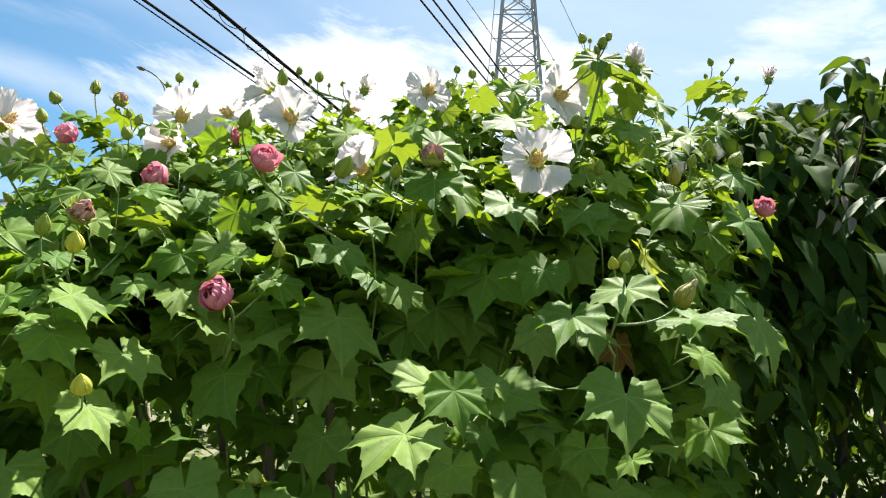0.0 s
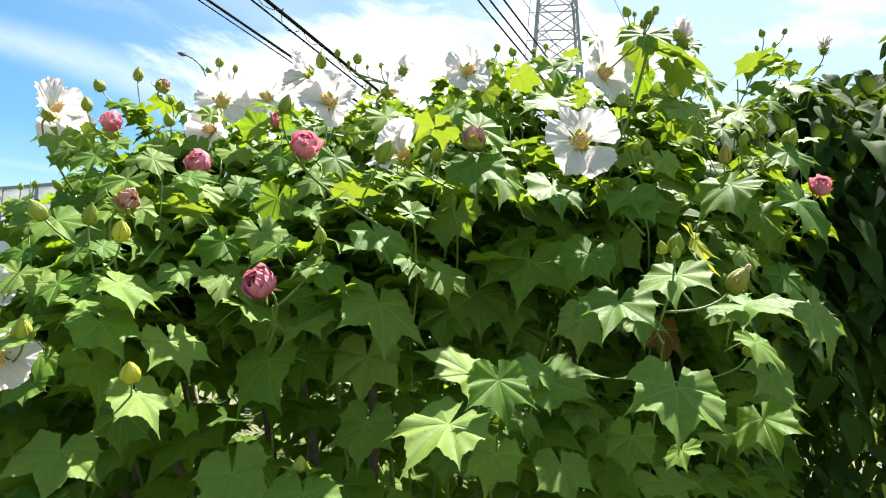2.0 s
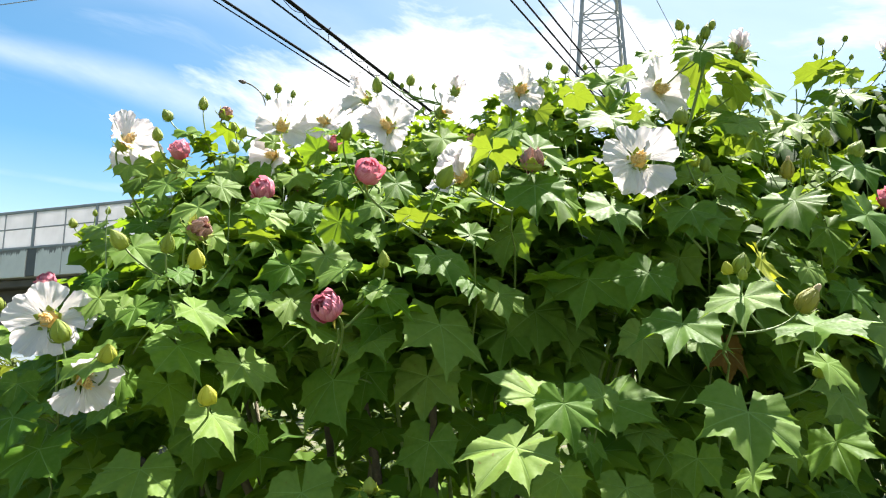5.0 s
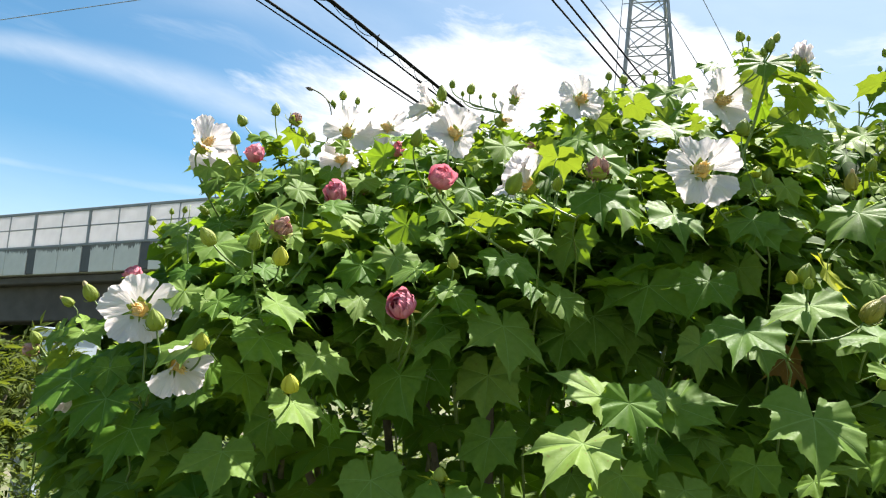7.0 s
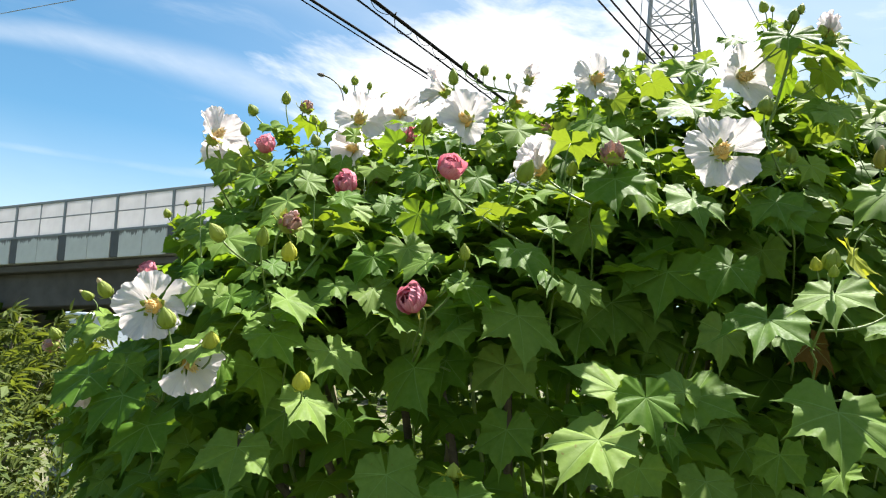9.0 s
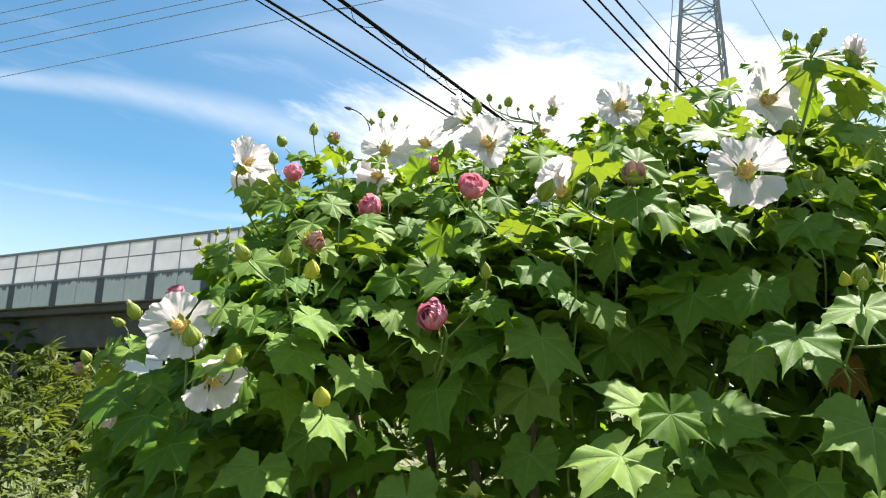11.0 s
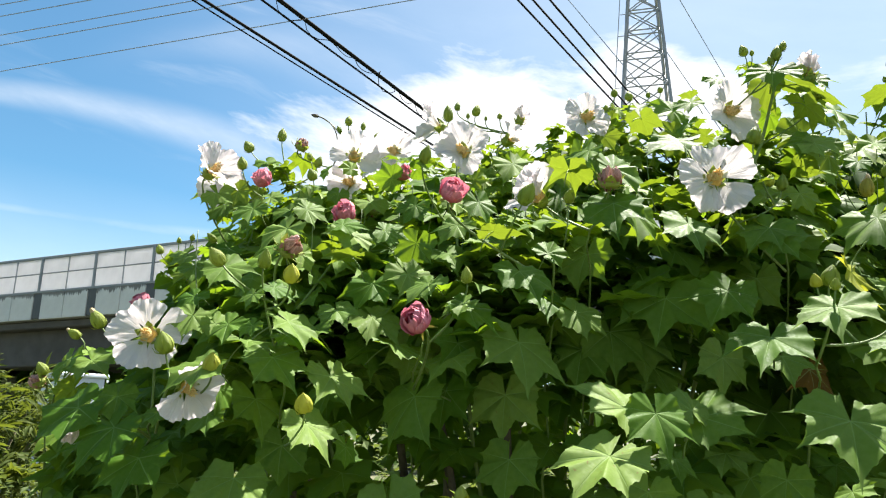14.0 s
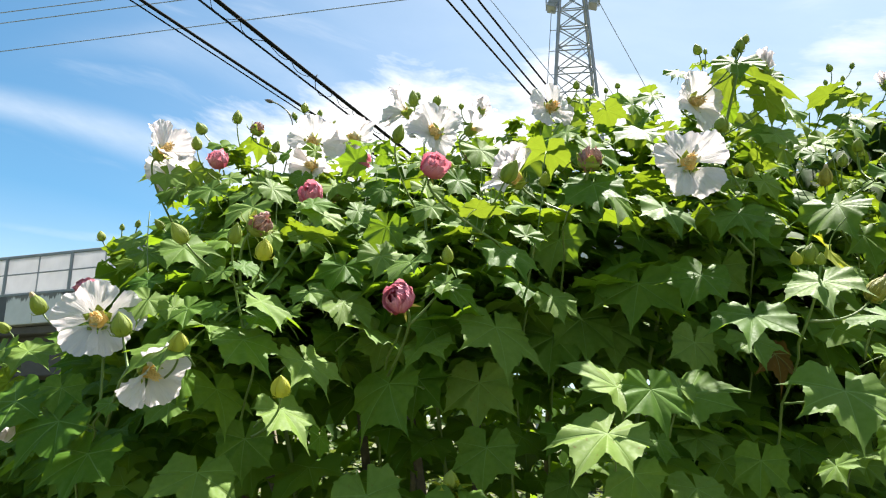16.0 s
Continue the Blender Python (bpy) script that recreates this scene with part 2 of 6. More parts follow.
BUD_GREEN = plain_material("bud_green", (0.17, 0.24, 0.025), (0.34, 0.39, 0.060), 0.6, 300.0, islands=False, thin=0.28, glow=(0.42, 0.5, 0.06))
BUD_PALE = plain_material("bud_pale", (0.19, 0.22, 0.025), (0.33, 0.31, 0.05), 0.6, 300.0, islands=False, thin=0.25, glow=(0.5, 0.42, 0.08))
BUD_YELLOW = plain_material("bud_yellow", (0.36, 0.38, 0.022), (0.52, 0.52, 0.045), 0.6, 300.0, islands=False, thin=0.2, glow=(0.6, 0.6, 0.1))
STAMEN = plain_material("stamen", (0.72, 0.40, 0.08), (0.80, 0.56, 0.16), 0.7, 600.0)
ANTHER = plain_material("anther", (0.86, 0.60, 0.20), (0.92, 0.80, 0.46), 0.8, 700.0, thin=0.3, glow=(0.9, 0.62, 0.2))
STALK = plain_material("green_stalk", (0.085, 0.15, 0.03), (0.16, 0.22, 0.055), 0.55, 120.0)
BARK = plain_material("grey_brown_bark", (0.10, 0.085, 0.05), (0.20, 0.18, 0.11), 0.85, 60.0, bump=0.8)
DARK_BARK = plain_material("dark_bark", (0.05, 0.04, 0.03), (0.11, 0.09, 0.065), 0.9, 60.0, bump=0.8)
STEEL = plain_material("galvanised_steel", (0.20, 0.21, 0.22), (0.29, 0.30, 0.31), 0.5, 2.0, metal=0.3)
RAIL = plain_material("grey_painted_steel", (0.16, 0.18, 0.20), (0.24, 0.26, 0.28), 0.5, 3.0)
RUBBER = plain_material("black_cable", (0.008, 0.009, 0.011), (0.016, 0.017, 0.020), 0.85, 4.0, spec=0.08)
WIRE = plain_material("aluminium_wire", (0.17, 0.21, 0.27), (0.23, 0.27, 0.33), 0.8, 4.0, spec=0.1)
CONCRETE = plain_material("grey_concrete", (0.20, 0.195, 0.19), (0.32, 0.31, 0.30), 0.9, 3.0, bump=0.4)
# Girder and soffit: the shade under the deck is put into this dark colour.
GIRDER = plain_material("shade_toned_concrete", (0.060, 0.055, 0.052), (0.105, 0.098, 0.092), 0.9, 2.0, bump=0.4)
DARK_STEEL = plain_material("dark_bracket", (0.05, 0.053, 0.058), (0.085, 0.088, 0.094), 0.6, 3.0)
SHED_WALL = plain_material("white_sheet_metal", (0.42, 0.48, 0.58), (0.52, 0.58, 0.66), 0.5, 5.0)


def stained(name, base, dirt, reach, thin=0.0):
    """Pale panel with dirt that runs down from its top edge; the panel is 1 high in its own z."""
    m, n = material(name)
    place = n.add("ShaderNodeTexCoord").outputs["Object"]
    s = n.add("ShaderNodeSeparateXYZ", place)
    luck = n.add("ShaderNodeObjectInfo").outputs["Random"]
    runs = n.noise(n.vec(n.math("ADD", n.math("MULTIPLY", s.outputs[0], 7.0), n.math("MULTIPLY", luck, 40.0)), 0.0, n.math("MULTIPLY", s.outputs[2], 0.5)), 1.0, 4, 0.7)
    depth = n.math("SUBTRACT", 1.0, s.outputs[2])
    mark = n.span(n.math("SUBTRACT", n.math("MULTIPLY", n.math("SUBTRACT", runs, 0.35), reach), depth), -0.02, 0.06)
    cloud = n.noise(place, 1.7, 4)
    colour = n.mix(n.span(cloud, 0.3, 0.75), base, tuple(0.86 * c for c in base))
    colour = n.mix(n.math("MULTIPLY", mark, 0.85), colour, dirt)
    shader = principled(n, colour, 0.55, normal=n.bump(cloud, 0.1, 0.01))
    if thin:
        shader = n.add("ShaderNodeMixShader", thin, shader, n.add("ShaderNodeBsdfTranslucent", colour).outputs[0]).outputs[0]
    finish(n, shader)
    return m


PARAPET = stained("stained_parapet", (0.56, 0.555, 0.54), (0.06, 0.055, 0.05), 0.85)
SCREEN = stained("pale_screen", (0.69, 0.685, 0.70), (0.38, 0.38, 0.38), 0.10, 0.50)


def ground_material():
    m, n = material("dry_grass_soil")
    place = n.add("ShaderNodeTexCoord").outputs["Object"]
    patch, grain = n.noise(place, 0.9, 5), n.noise(place, 26.0, 6, 0.7)
    grass = n.mix(grain, (0.045, 0.066, 0.018), (0.11, 0.125, 0.048))
    soil = n.mix(grain, (0.09, 0.078, 0.056), (0.19, 0.165, 0.125))
    finish(n, principled(n, n.mix(n.span(patch, 0.42, 0.68), grass, soil), 0.95, normal=n.bump(grain, 0.8, 0.03)))
    return m


GROUND = ground_material()


# ---- mesh helpers ----
rng = random.Random(11)


def mesh_of(name, verts, faces, mats, smooth=True, uvs=None, slots=None):
    me = bpy.data.meshes.new(name)
    me.from_pydata([tuple(v) for v in verts], [], faces)
    for m in (mats if isinstance(mats, (list, tuple)) else [mats]):
        me.materials.append(m)
    if smooth:
        me.polygons.foreach_set("use_smooth", [True] * len(me.polygons))
    if slots is not None:
        me.polygons.foreach_set("material_index", slots)
    if uvs is not None:
        layer = me.uv_layers.new(name="uv")
        index = np.empty(len(me.loops), dtype=np.int32)
        me.loops.foreach_get("vertex_index", index)
        layer.data.foreach_set("uv", np.asarray(uvs, dtype=np.float32)[index].ravel())
    me.update()
    return me


def thing(name, base, label, category, group="", kind=""):
    ob = new(name)
    ob.empty_display_size = 0.1
    ob.matrix_basis = Matrix.Translation(base)
    return tagged(ob, label, category, group, kind)


def part(name, me, parent, m=None, label="", kind=""):
    """One mesh object under a thing, at a pose in the world, or under a part, at a pose in that part's own frame."""
    ob = new(name, me)
    ob.parent = parent
    if parent.data is None and parent.parent is None:
        ob.matrix_parent_inverse = parent.matrix_basis.inverted()
    ob.matrix_basis = m if m is not None else Matrix()
    return tagged(ob, label, kind=kind)


def frame_from(z, y_hint=(0, 0, 1), spin=0.0):
    """A turn whose z axis is z."""
    z = Vector(z).normalized()
    x = Vector(y_hint).cross(z)
    if x.length < 1e-3:
        x = Vector((1, 0, 0)).cross(z)
    x.normalize()
    y = z.cross(x)
    m = Matrix((x, y, z)).transposed().to_4x4()
    return m @ Matrix.Rotation(spin, 4, "Z")


def tube(points, r0, r1, sides=6):
    """Vertices and faces of a tapered round tube along points."""
    pts = [Vector(p) for p in points]
    verts, faces = [], []
    side = None
    for i, p in enumerate(pts):
        way = (pts[min(i + 1, len(pts) - 1)] - pts[max(i - 1, 0)]).normalized()
        if side is None:
            side = way.orthogonal().normalized()
        side = (side - way * side.dot(way)).normalized()
        up = way.cross(side)
        r = r0 + (r1 - r0) * i / max(1, len(pts) - 1)
        for k in range(sides):
            a = 2 * math.pi * k / sides
            verts.append(p + r * (math.cos(a) * side + math.sin(a) * up))
    for i in range(len(pts) - 1):
        for k in range(sides):
            a, b = i * sides + k, i * sides + (k + 1) % sides
            faces.append((a, b, b + sides, a + sides))
    faces.append(tuple(range(sides))[::-1])
    faces.append(tuple(range((len(pts) - 1) * sides, len(pts) * sides)))
    return verts, faces


def bent(a, b, c, steps=8):
    """Points on a curve from a past b to c."""
    a, b, c = Vector(a), Vector(b), Vector(c)
    return [(1 - t) ** 2 * a + 2 * t * (1 - t) * b + t * t * c for t in (i / steps for i in range(steps + 1))]


def grid(nu, nv, f):
    """A sheet: f(u, v) for u in -1..1, v in 0..1."""
    verts, uvs, faces = [], [], []
    for j in range(nv + 1):
        for i in range(nu + 1):
            u, v = 2 * i / nu - 1, j / nv
            verts.append(f(u, v))
            uvs.append((0.5 + 0.5 * u, v))
    for j in range(nv):
        for i in range(nu):
            a = j * (nu + 1) + i
            faces.append((a, a + 1, a + nu + 2, a + nu + 1))
    return verts, faces, uvs


def box(x0, y0, z0, x1, y1, z1):
    v = [(x, y, z) for x in (x0, x1) for y in (y0, y1) for z in (z0, z1)]
    return v, [(0, 1, 3, 2), (4, 6, 7, 5), (0, 4, 5, 1), (2, 3, 7, 6), (0, 2, 6, 4), (1, 5, 7, 3)]


def bevelled_box(name, x0, y0, z0, x1, y1, z1, mat, edge=0.02):
    bm = bmesh.new()
    v, f = box(x0, y0, z0, x1, y1, z1)
    vs = [bm.verts.new(p) for p in v]
    for q in f:
        bm.faces.new([vs[i] for i in q])
    bmesh.ops.bevel(bm, geom=list(bm.edges), offset=edge, segments=1, affect="EDGES")
    me = bpy.data.meshes.new(name)
    bm.to_mesh(me)
    bm.free()
    me.materials.append(mat)
    return me


# ---- ground ----
def ground_height(x, y):
    far = min(1.0, max(0.0, (math.hypot(x, y) - 2.6) / 7.0))
    drop = -1.9 * far * far * (3 - 2 * far) if y > -2 else 0.0
    return drop + 0.05 * noise.noise((x * 0.7, y * 0.7, 0)) + 0.02 * noise.noise((x * 3, y * 3, 4))


def build_ground():
    steps = [-3000, -700, -200, -80, -40, -22] + [-14 + 0.5 * i for i in range(57)] + [22, 40, 80, 200, 700, 3000]
    n = len(steps)
    verts = [(x, y, ground_height(x, y)) for y in steps for x in steps]
    faces = [(j * n + i, j * n + i + 1, (j + 1) * n + i + 1, (j + 1) * n + i) for j in range(n - 1) for i in range(n - 1)]
    ob = new("ground", mesh_of("ground", verts, faces, GROUND))
    tagged(ob, "rough ground of dry soil and patchy grass", "ground", kind="structure")


build_ground()


# ---- road bridge ----
BRIDGE_NORMAL = radians(20.32)
BRIDGE_AWAY = 20.02


def build_bridge():
    nx, ny = math.sin(BRIDGE_NORMAL), math.cos(BRIDGE_NORMAL)
    origin = Vector((0.14 + BRIDGE_AWAY * nx, BRIDGE_AWAY * ny, 1.70))
    along = math.atan2(-nx, ny)
    m = Matrix.Translation(origin) @ Matrix.Rotation(along, 4, "Z") @ Matrix.Rotation(-math.atan(0.0454), 4, "Y")
    # own frame: x along the bridge, y away from the viewer, z up from the eye's level at the foot of the perpendicular
    top, middle, lip, under = 6.592, 5.108, 3.956, 2.10
    ob = thing("road_bridge", origin, "grey concrete road bridge with pale noise screens on its parapet", "bridge")

    def put(name, me, x=0.0, z=0.0, y=0.0, scale=(1, 1, 1), label=""):
        return part(name, me, ob, m @ Matrix.Translation((x, y, z)) @ Matrix.Diagonal((*scale, 1)), label)

    x0, x1, pitch, first = -70.0, 24.0, 3.0, -31.558 - 36.0
    put("deck", bevelled_box("deck", x0, 0.05, lip - 0.02, x1, 9.0, lip + 0.28, CONCRETE))
    put("girder", bevelled_box("girder", x0, 0.9, under, x1, 2.6, lip - 0.02, GIRDER, 0.05), label="grey concrete box girder with the deck's shade in its colour")
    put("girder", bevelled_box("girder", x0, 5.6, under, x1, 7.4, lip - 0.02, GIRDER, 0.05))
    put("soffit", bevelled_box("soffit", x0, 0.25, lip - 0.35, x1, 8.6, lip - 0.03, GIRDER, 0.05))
    rail = bevelled_box("top_rail", x0, -0.05, -0.06, x1, 0.07, 0.06, RAIL, 0.02)
    put("top_rail", rail, z=top)
    thin = bevelled_box("mid_rail", x0, -0.02, -0.022, x1, 0.02, 0.022, RAIL, 0.006)
    put("mid_rail", thin, z=(top + middle) / 2 + 0.05, y=-0.02)
    put("mid_rail", bevelled_box("base_rail", x0, -0.06, -0.05, x1, 0.08, 0.05, RAIL, 0.015), z=middle)
    post = bevelled_box("post", -0.06, -0.07, 0, 0.06, 0.07, 1, RAIL, 0.015)
    bracket = bevelled_box("bracket", -0.23, -0.03, 0, 0.23, 0.06, 1, DARK_STEEL, 0.02)
    mullion = bevelled_box("mullion", -0.022, -0.03, 0, 0.022, 0.03, 1, RAIL, 0.006)
    seam = bevelled_box("joint_strip", -0.018, -0.012, 0, 0.018, 0.03, 1, RAIL, 0.004)
    pane = bevelled_box("screen_panel", -0.66, -0.01, 0, 0.66, 0.02, 1, SCREEN, 0.004)
    slab = bevelled_box("parapet_panel", -0.61, -0.05, 0, 0.61, 0.13, 1, PARAPET, 0.01)
    x = first
    while x < x1 - pitch:
        put("post", post, x, middle, scale=(1, 1, top - middle))
        put("bracket", bracket, x, lip + 0.02, scale=(1, 1, middle - lip - 0.02))
        put("mullion", mullion, x + pitch / 2, middle, scale=(1, 1, top - middle))
        put("joint_strip", seam, x + pitch / 2, lip, scale=(1, 1, middle - lip))
        for k in (0.25, 0.75):
            put("screen_panel", pane, x + pitch * k, middle, scale=(1.08, 1, top - middle))
            put("parapet_panel", slab, x + pitch / 2 + (0.635 if k > 0.5 else -0.635), lip, scale=(1.02, 1, middle - lip - 0.05))
        x += pitch
    pier = bevelled_box("pier", -0.8, 1.2, -4.5, 0.8, 7.2, under - 0.01, CONCRETE, 0.08)
    for x in (-54.0, -33.4, 21.0):
        put("pier", pier, x)


build_bridge()


# ---- lattice tower ----
def build_tower():
    base = Vector((18.9, 60.0, -2.0))
    ob = thing("transmission_tower", base, "tall grey galvanised steel lattice power tower", "power tower")
    turn = Matrix.Translation((base.x, base.y, 0)) @ Matrix.Rotation(radians(-15.5), 4, "Z")
    beam = bevelled_box("beam", -0.5, -0.5, 0, 0.5, 0.5, 1, STEEL, 0.08)

    def half(z):
        return max(0.80, 2.12 - 0.065 * (z - 31.7))

    def bar(name, a, b, w):
        a, b = Vector(a), Vector(b)
        m = turn @ Matrix.Translation(a) @ frame_from(b - a, (0.3, 0.2, 1)) @ Matrix.Diagonal((w, w, (b - a).length, 1))
        part(name, beam, ob, m)

    levels = [-2.0, 7.0, 14.5, 20.5, 25.0]
    while levels[-1] < 56:
        levels.append(levels[-1] + 1.42 * half(levels[-1]))
    corners = ((-1, -1), (1, -1), (1, 1), (-1, 1))
    for z0, z1 in zip(levels, levels[1:]):
        h0, h1 = half(z0), half(z1)
        for i, (sx, sy) in enumerate(corners):
            tx, ty = corners[(i + 1) % 4]
            bar("leg", (sx * h0, sy * h0, z0), (sx * h1, sy * h1, z1), 0.22)
            bar("brace", (sx * h0, sy * h0, z0), (tx * h1, ty * h1, z1), 0.09)
            bar("brace", (tx * h0, ty * h0, z0), (sx * h1, sy * h1, z1), 0.09)
            bar("strut", (sx * h1, sy * h1, z1), (tx * h1, ty * h1, z1), 0.10)
        bar("climbing_rail", (-h0 - 0.75, -h0, z0), (-h1 - 0.75, -h1, z1), 0.06)
        bar("rail_bracket", (-h1 - 0.75, -h1, z1), (-h1, -h1, z1), 0.06)
    for z in (47.5, 52.0):
        h = half(z)
        for s in (-1, 1):
            for y in (-h, h):
                bar("arm", (s * h, y, z), (s * 5.2, 0, z + 0.5), 0.16)
                bar("arm", (s * half(z + 2.4), y * 0.8, z + 2.4), (s * 5.2, 0, z + 0.6), 0.13)
            bar("insulator", (s * 5.0, 0, z - 1.6), (s * 5.0, 0, z + 0.5), 0.28)
    z, h = 43.0, half(43.0)
    for s in (-1, 1):
        for x in (h + 0.1, h + 1.3):
            for y in (-0.7, 0.7):
                bar("platform_post", (s * x, y - h, z), (s * x, y - h, z + 1.2), 0.09)
        for dz in (0.0, 0.6, 1.2):
            bar("platform_rail", (s * (h + 0.1), -0.7 - h, z + dz), (s * (h + 1.3), -0.7 - h, z + dz), 0.09)
            bar("platform_rail", (s * (h + 1.3), -0.7 - h, z + dz), (s * (h + 1.3), 0.7 - h, z + dz), 0.09)
        bar("platform_floor", (s * (h + 0.7), -0.7 - h, z), (s * (h + 0.7), 0.7 - h, z), 0.9)


build_tower()


# ---- overhead lines ----
def line(name, a, b, radius, mat, label, category, before=0.6, after=2.0, sag=0.0):
    a, b = Vector(a), Vector(b)
    d = b - a
    p, q = a - d * before, b + d * after
    pts = [p.lerp(q, i / 24) - Vector((0, 0, sag * 4 * (i / 24) * (1 - i / 24))) for i in range(25)]
    v, f = tube(pts, radius, radius, 6)
    return tagged(new(name, mesh_of(name, v, f, mat)), label, category)


def bundle(a, b, spread, wrapped):
    a, b = Vector(a), Vector(b)
    d = b - a
    p, q = a - d * 1.2, b + d * 3.0
    ob = thing("cable_bundle", p, "bundle of black overhead telephone and power cables", "cables", "overhead cables")
    side = d.cross(Vector((0, 0, 1))).normalized()
    for k, (dx, dz, r) in enumerate(spread):
        off = side * dx + Vector((0, 0, dz))
        v, f = tube([p.lerp(q, i / 20) + off for i in range(21)], r, r, 6)
        part("cable", mesh_of("cable", v, f, RUBBER), ob)
    turns = 46 if wrapped else 120
    pts = []
    lift = Vector((0, 0, spread[0][1] - 0.05 if wrapped else spread[0][1]))
    loose = random.Random(5)
    wide, slip = 1.0, 0.0
    for i in range(turns * 8 + 1):
        if i % 8 == 0:
            wide, slip = loose.uniform(0.25, 1.6), loose.uniform(-0.4, 0.4)
        t, ang = (i + 3 * slip * math.sin(math.pi * (i % 8) / 8)) / (turns * 8), 2 * math.pi * i / 8
        r = 0.070 * wide if wrapped else 0.012
        pts.append(p.lerp(q, t) + lift + side * (r * math.cos(ang)) + Vector((0, 0, r * math.sin(ang))))
    v, f = tube(pts, 0.006 if wrapped else 0.004, 0.006 if wrapped else 0.004, 4)
    part("wrapping_wire", mesh_of("wrapping_wire", v, f, RUBBER), ob, label="thin black wire wound in loose coils")


bundle((-3.226, 7.189, 6.5), (-0.856, 10.994, 6.5), ((0.0, 0.02, 0.022), (0.035, 0.0, 0.016), (-0.02, -0.055, 0.010)), False)
bundle((-2.293, 7.080, 6.5), (0.038, 11.158, 6.5), ((0.0, 0.02, 0.022), (0.040, 0.01, 0.017), (-0.03, -0.11, 0.014)), True)
for a, b in (((1.291, 10.993, 9), (3.514, 14.226, 9)), ((1.549, 10.955, 9), (4.026, 14.582, 9)), ((1.895, 10.988, 9), (4.032, 14.108, 9))):
    line("power_line", a, b, 0.020, RUBBER, "black insulated overhead power line", "power line", 0.8, 3.0)
line("high_voltage_line", (12.403, 57.0, 38.103), (15.538, 57.0, 33.992), 0.04, WIRE, "thin grey high-voltage conductor that runs to the tower", "power line", 4.0, 0.9)
line("high_voltage_line", (21.198, 61.0, 37.848), (23.527, 61.0, 33.974), 0.04, WIRE, "thin grey high-voltage conductor that leaves the tower", "power line", 0.6, 8.0)
line("high_voltage_line", (21.913, 57.063, 40), (29.649, 68.01, 40), 0.04, WIRE, "thin grey high-voltage conductor near the tower", "power line", 0.8, 2.0)
for a, b in (((-51.38, 59.27, 30), (-2.66, 42.42, 30)), ((-47.41, 54.07, 30), (-14.72, 43.22, 30)), ((-47.64, 54.08, 31), (-17.08, 44.19, 31)), ((-46.76, 52.63, 32), (-25.16, 45.84, 32)), ((-46.77, 52.35, 33), (-30.45, 47.44, 33))):
    line("high_voltage_line", a, b, 0.04, WIRE, "thin grey high-voltage conductor high overhead", "power line", 1.0, 1.2)


# ---- leaves ----
def lobed_outline(theta, tips, notches):
    """Distance of the leaf's edge from the stalk's joint, theta in degrees from the tip: pointed lobes with coarse teeth, notches between."""
    marks = sorted(tips + notches)
    for (a, ra, _), (b, rb, _) in zip(marks, marks[1:]):
        if a <= theta <= b:
            break
    d = max(1e-4, radians(b - a))
    f = (theta - a) / (b - a)
    r = math.sin(d) / max(1e-4, math.sin(radians(b - theta)) / ra + math.sin(radians(theta - a)) / rb)
    to_tip = 1 - f if (a, ra, 1) in tips else f
    off = 1 - to_tip
    r *= 1 + 0.045 * math.sin(math.pi * off ** 1.6) - 0.13 * math.sin(math.pi * off ** 0.42)
    tooth = (f * 3.0 + 0.4) % 1.0 if (a, ra, 1) in tips else ((1 - f) * 3.0 + 0.4) % 1.0
    return r * (1 + 0.06 * (0.5 - tooth) * min(1.0, 4 * (1 - to_tip)) * min(1.0, 6 * to_tip))


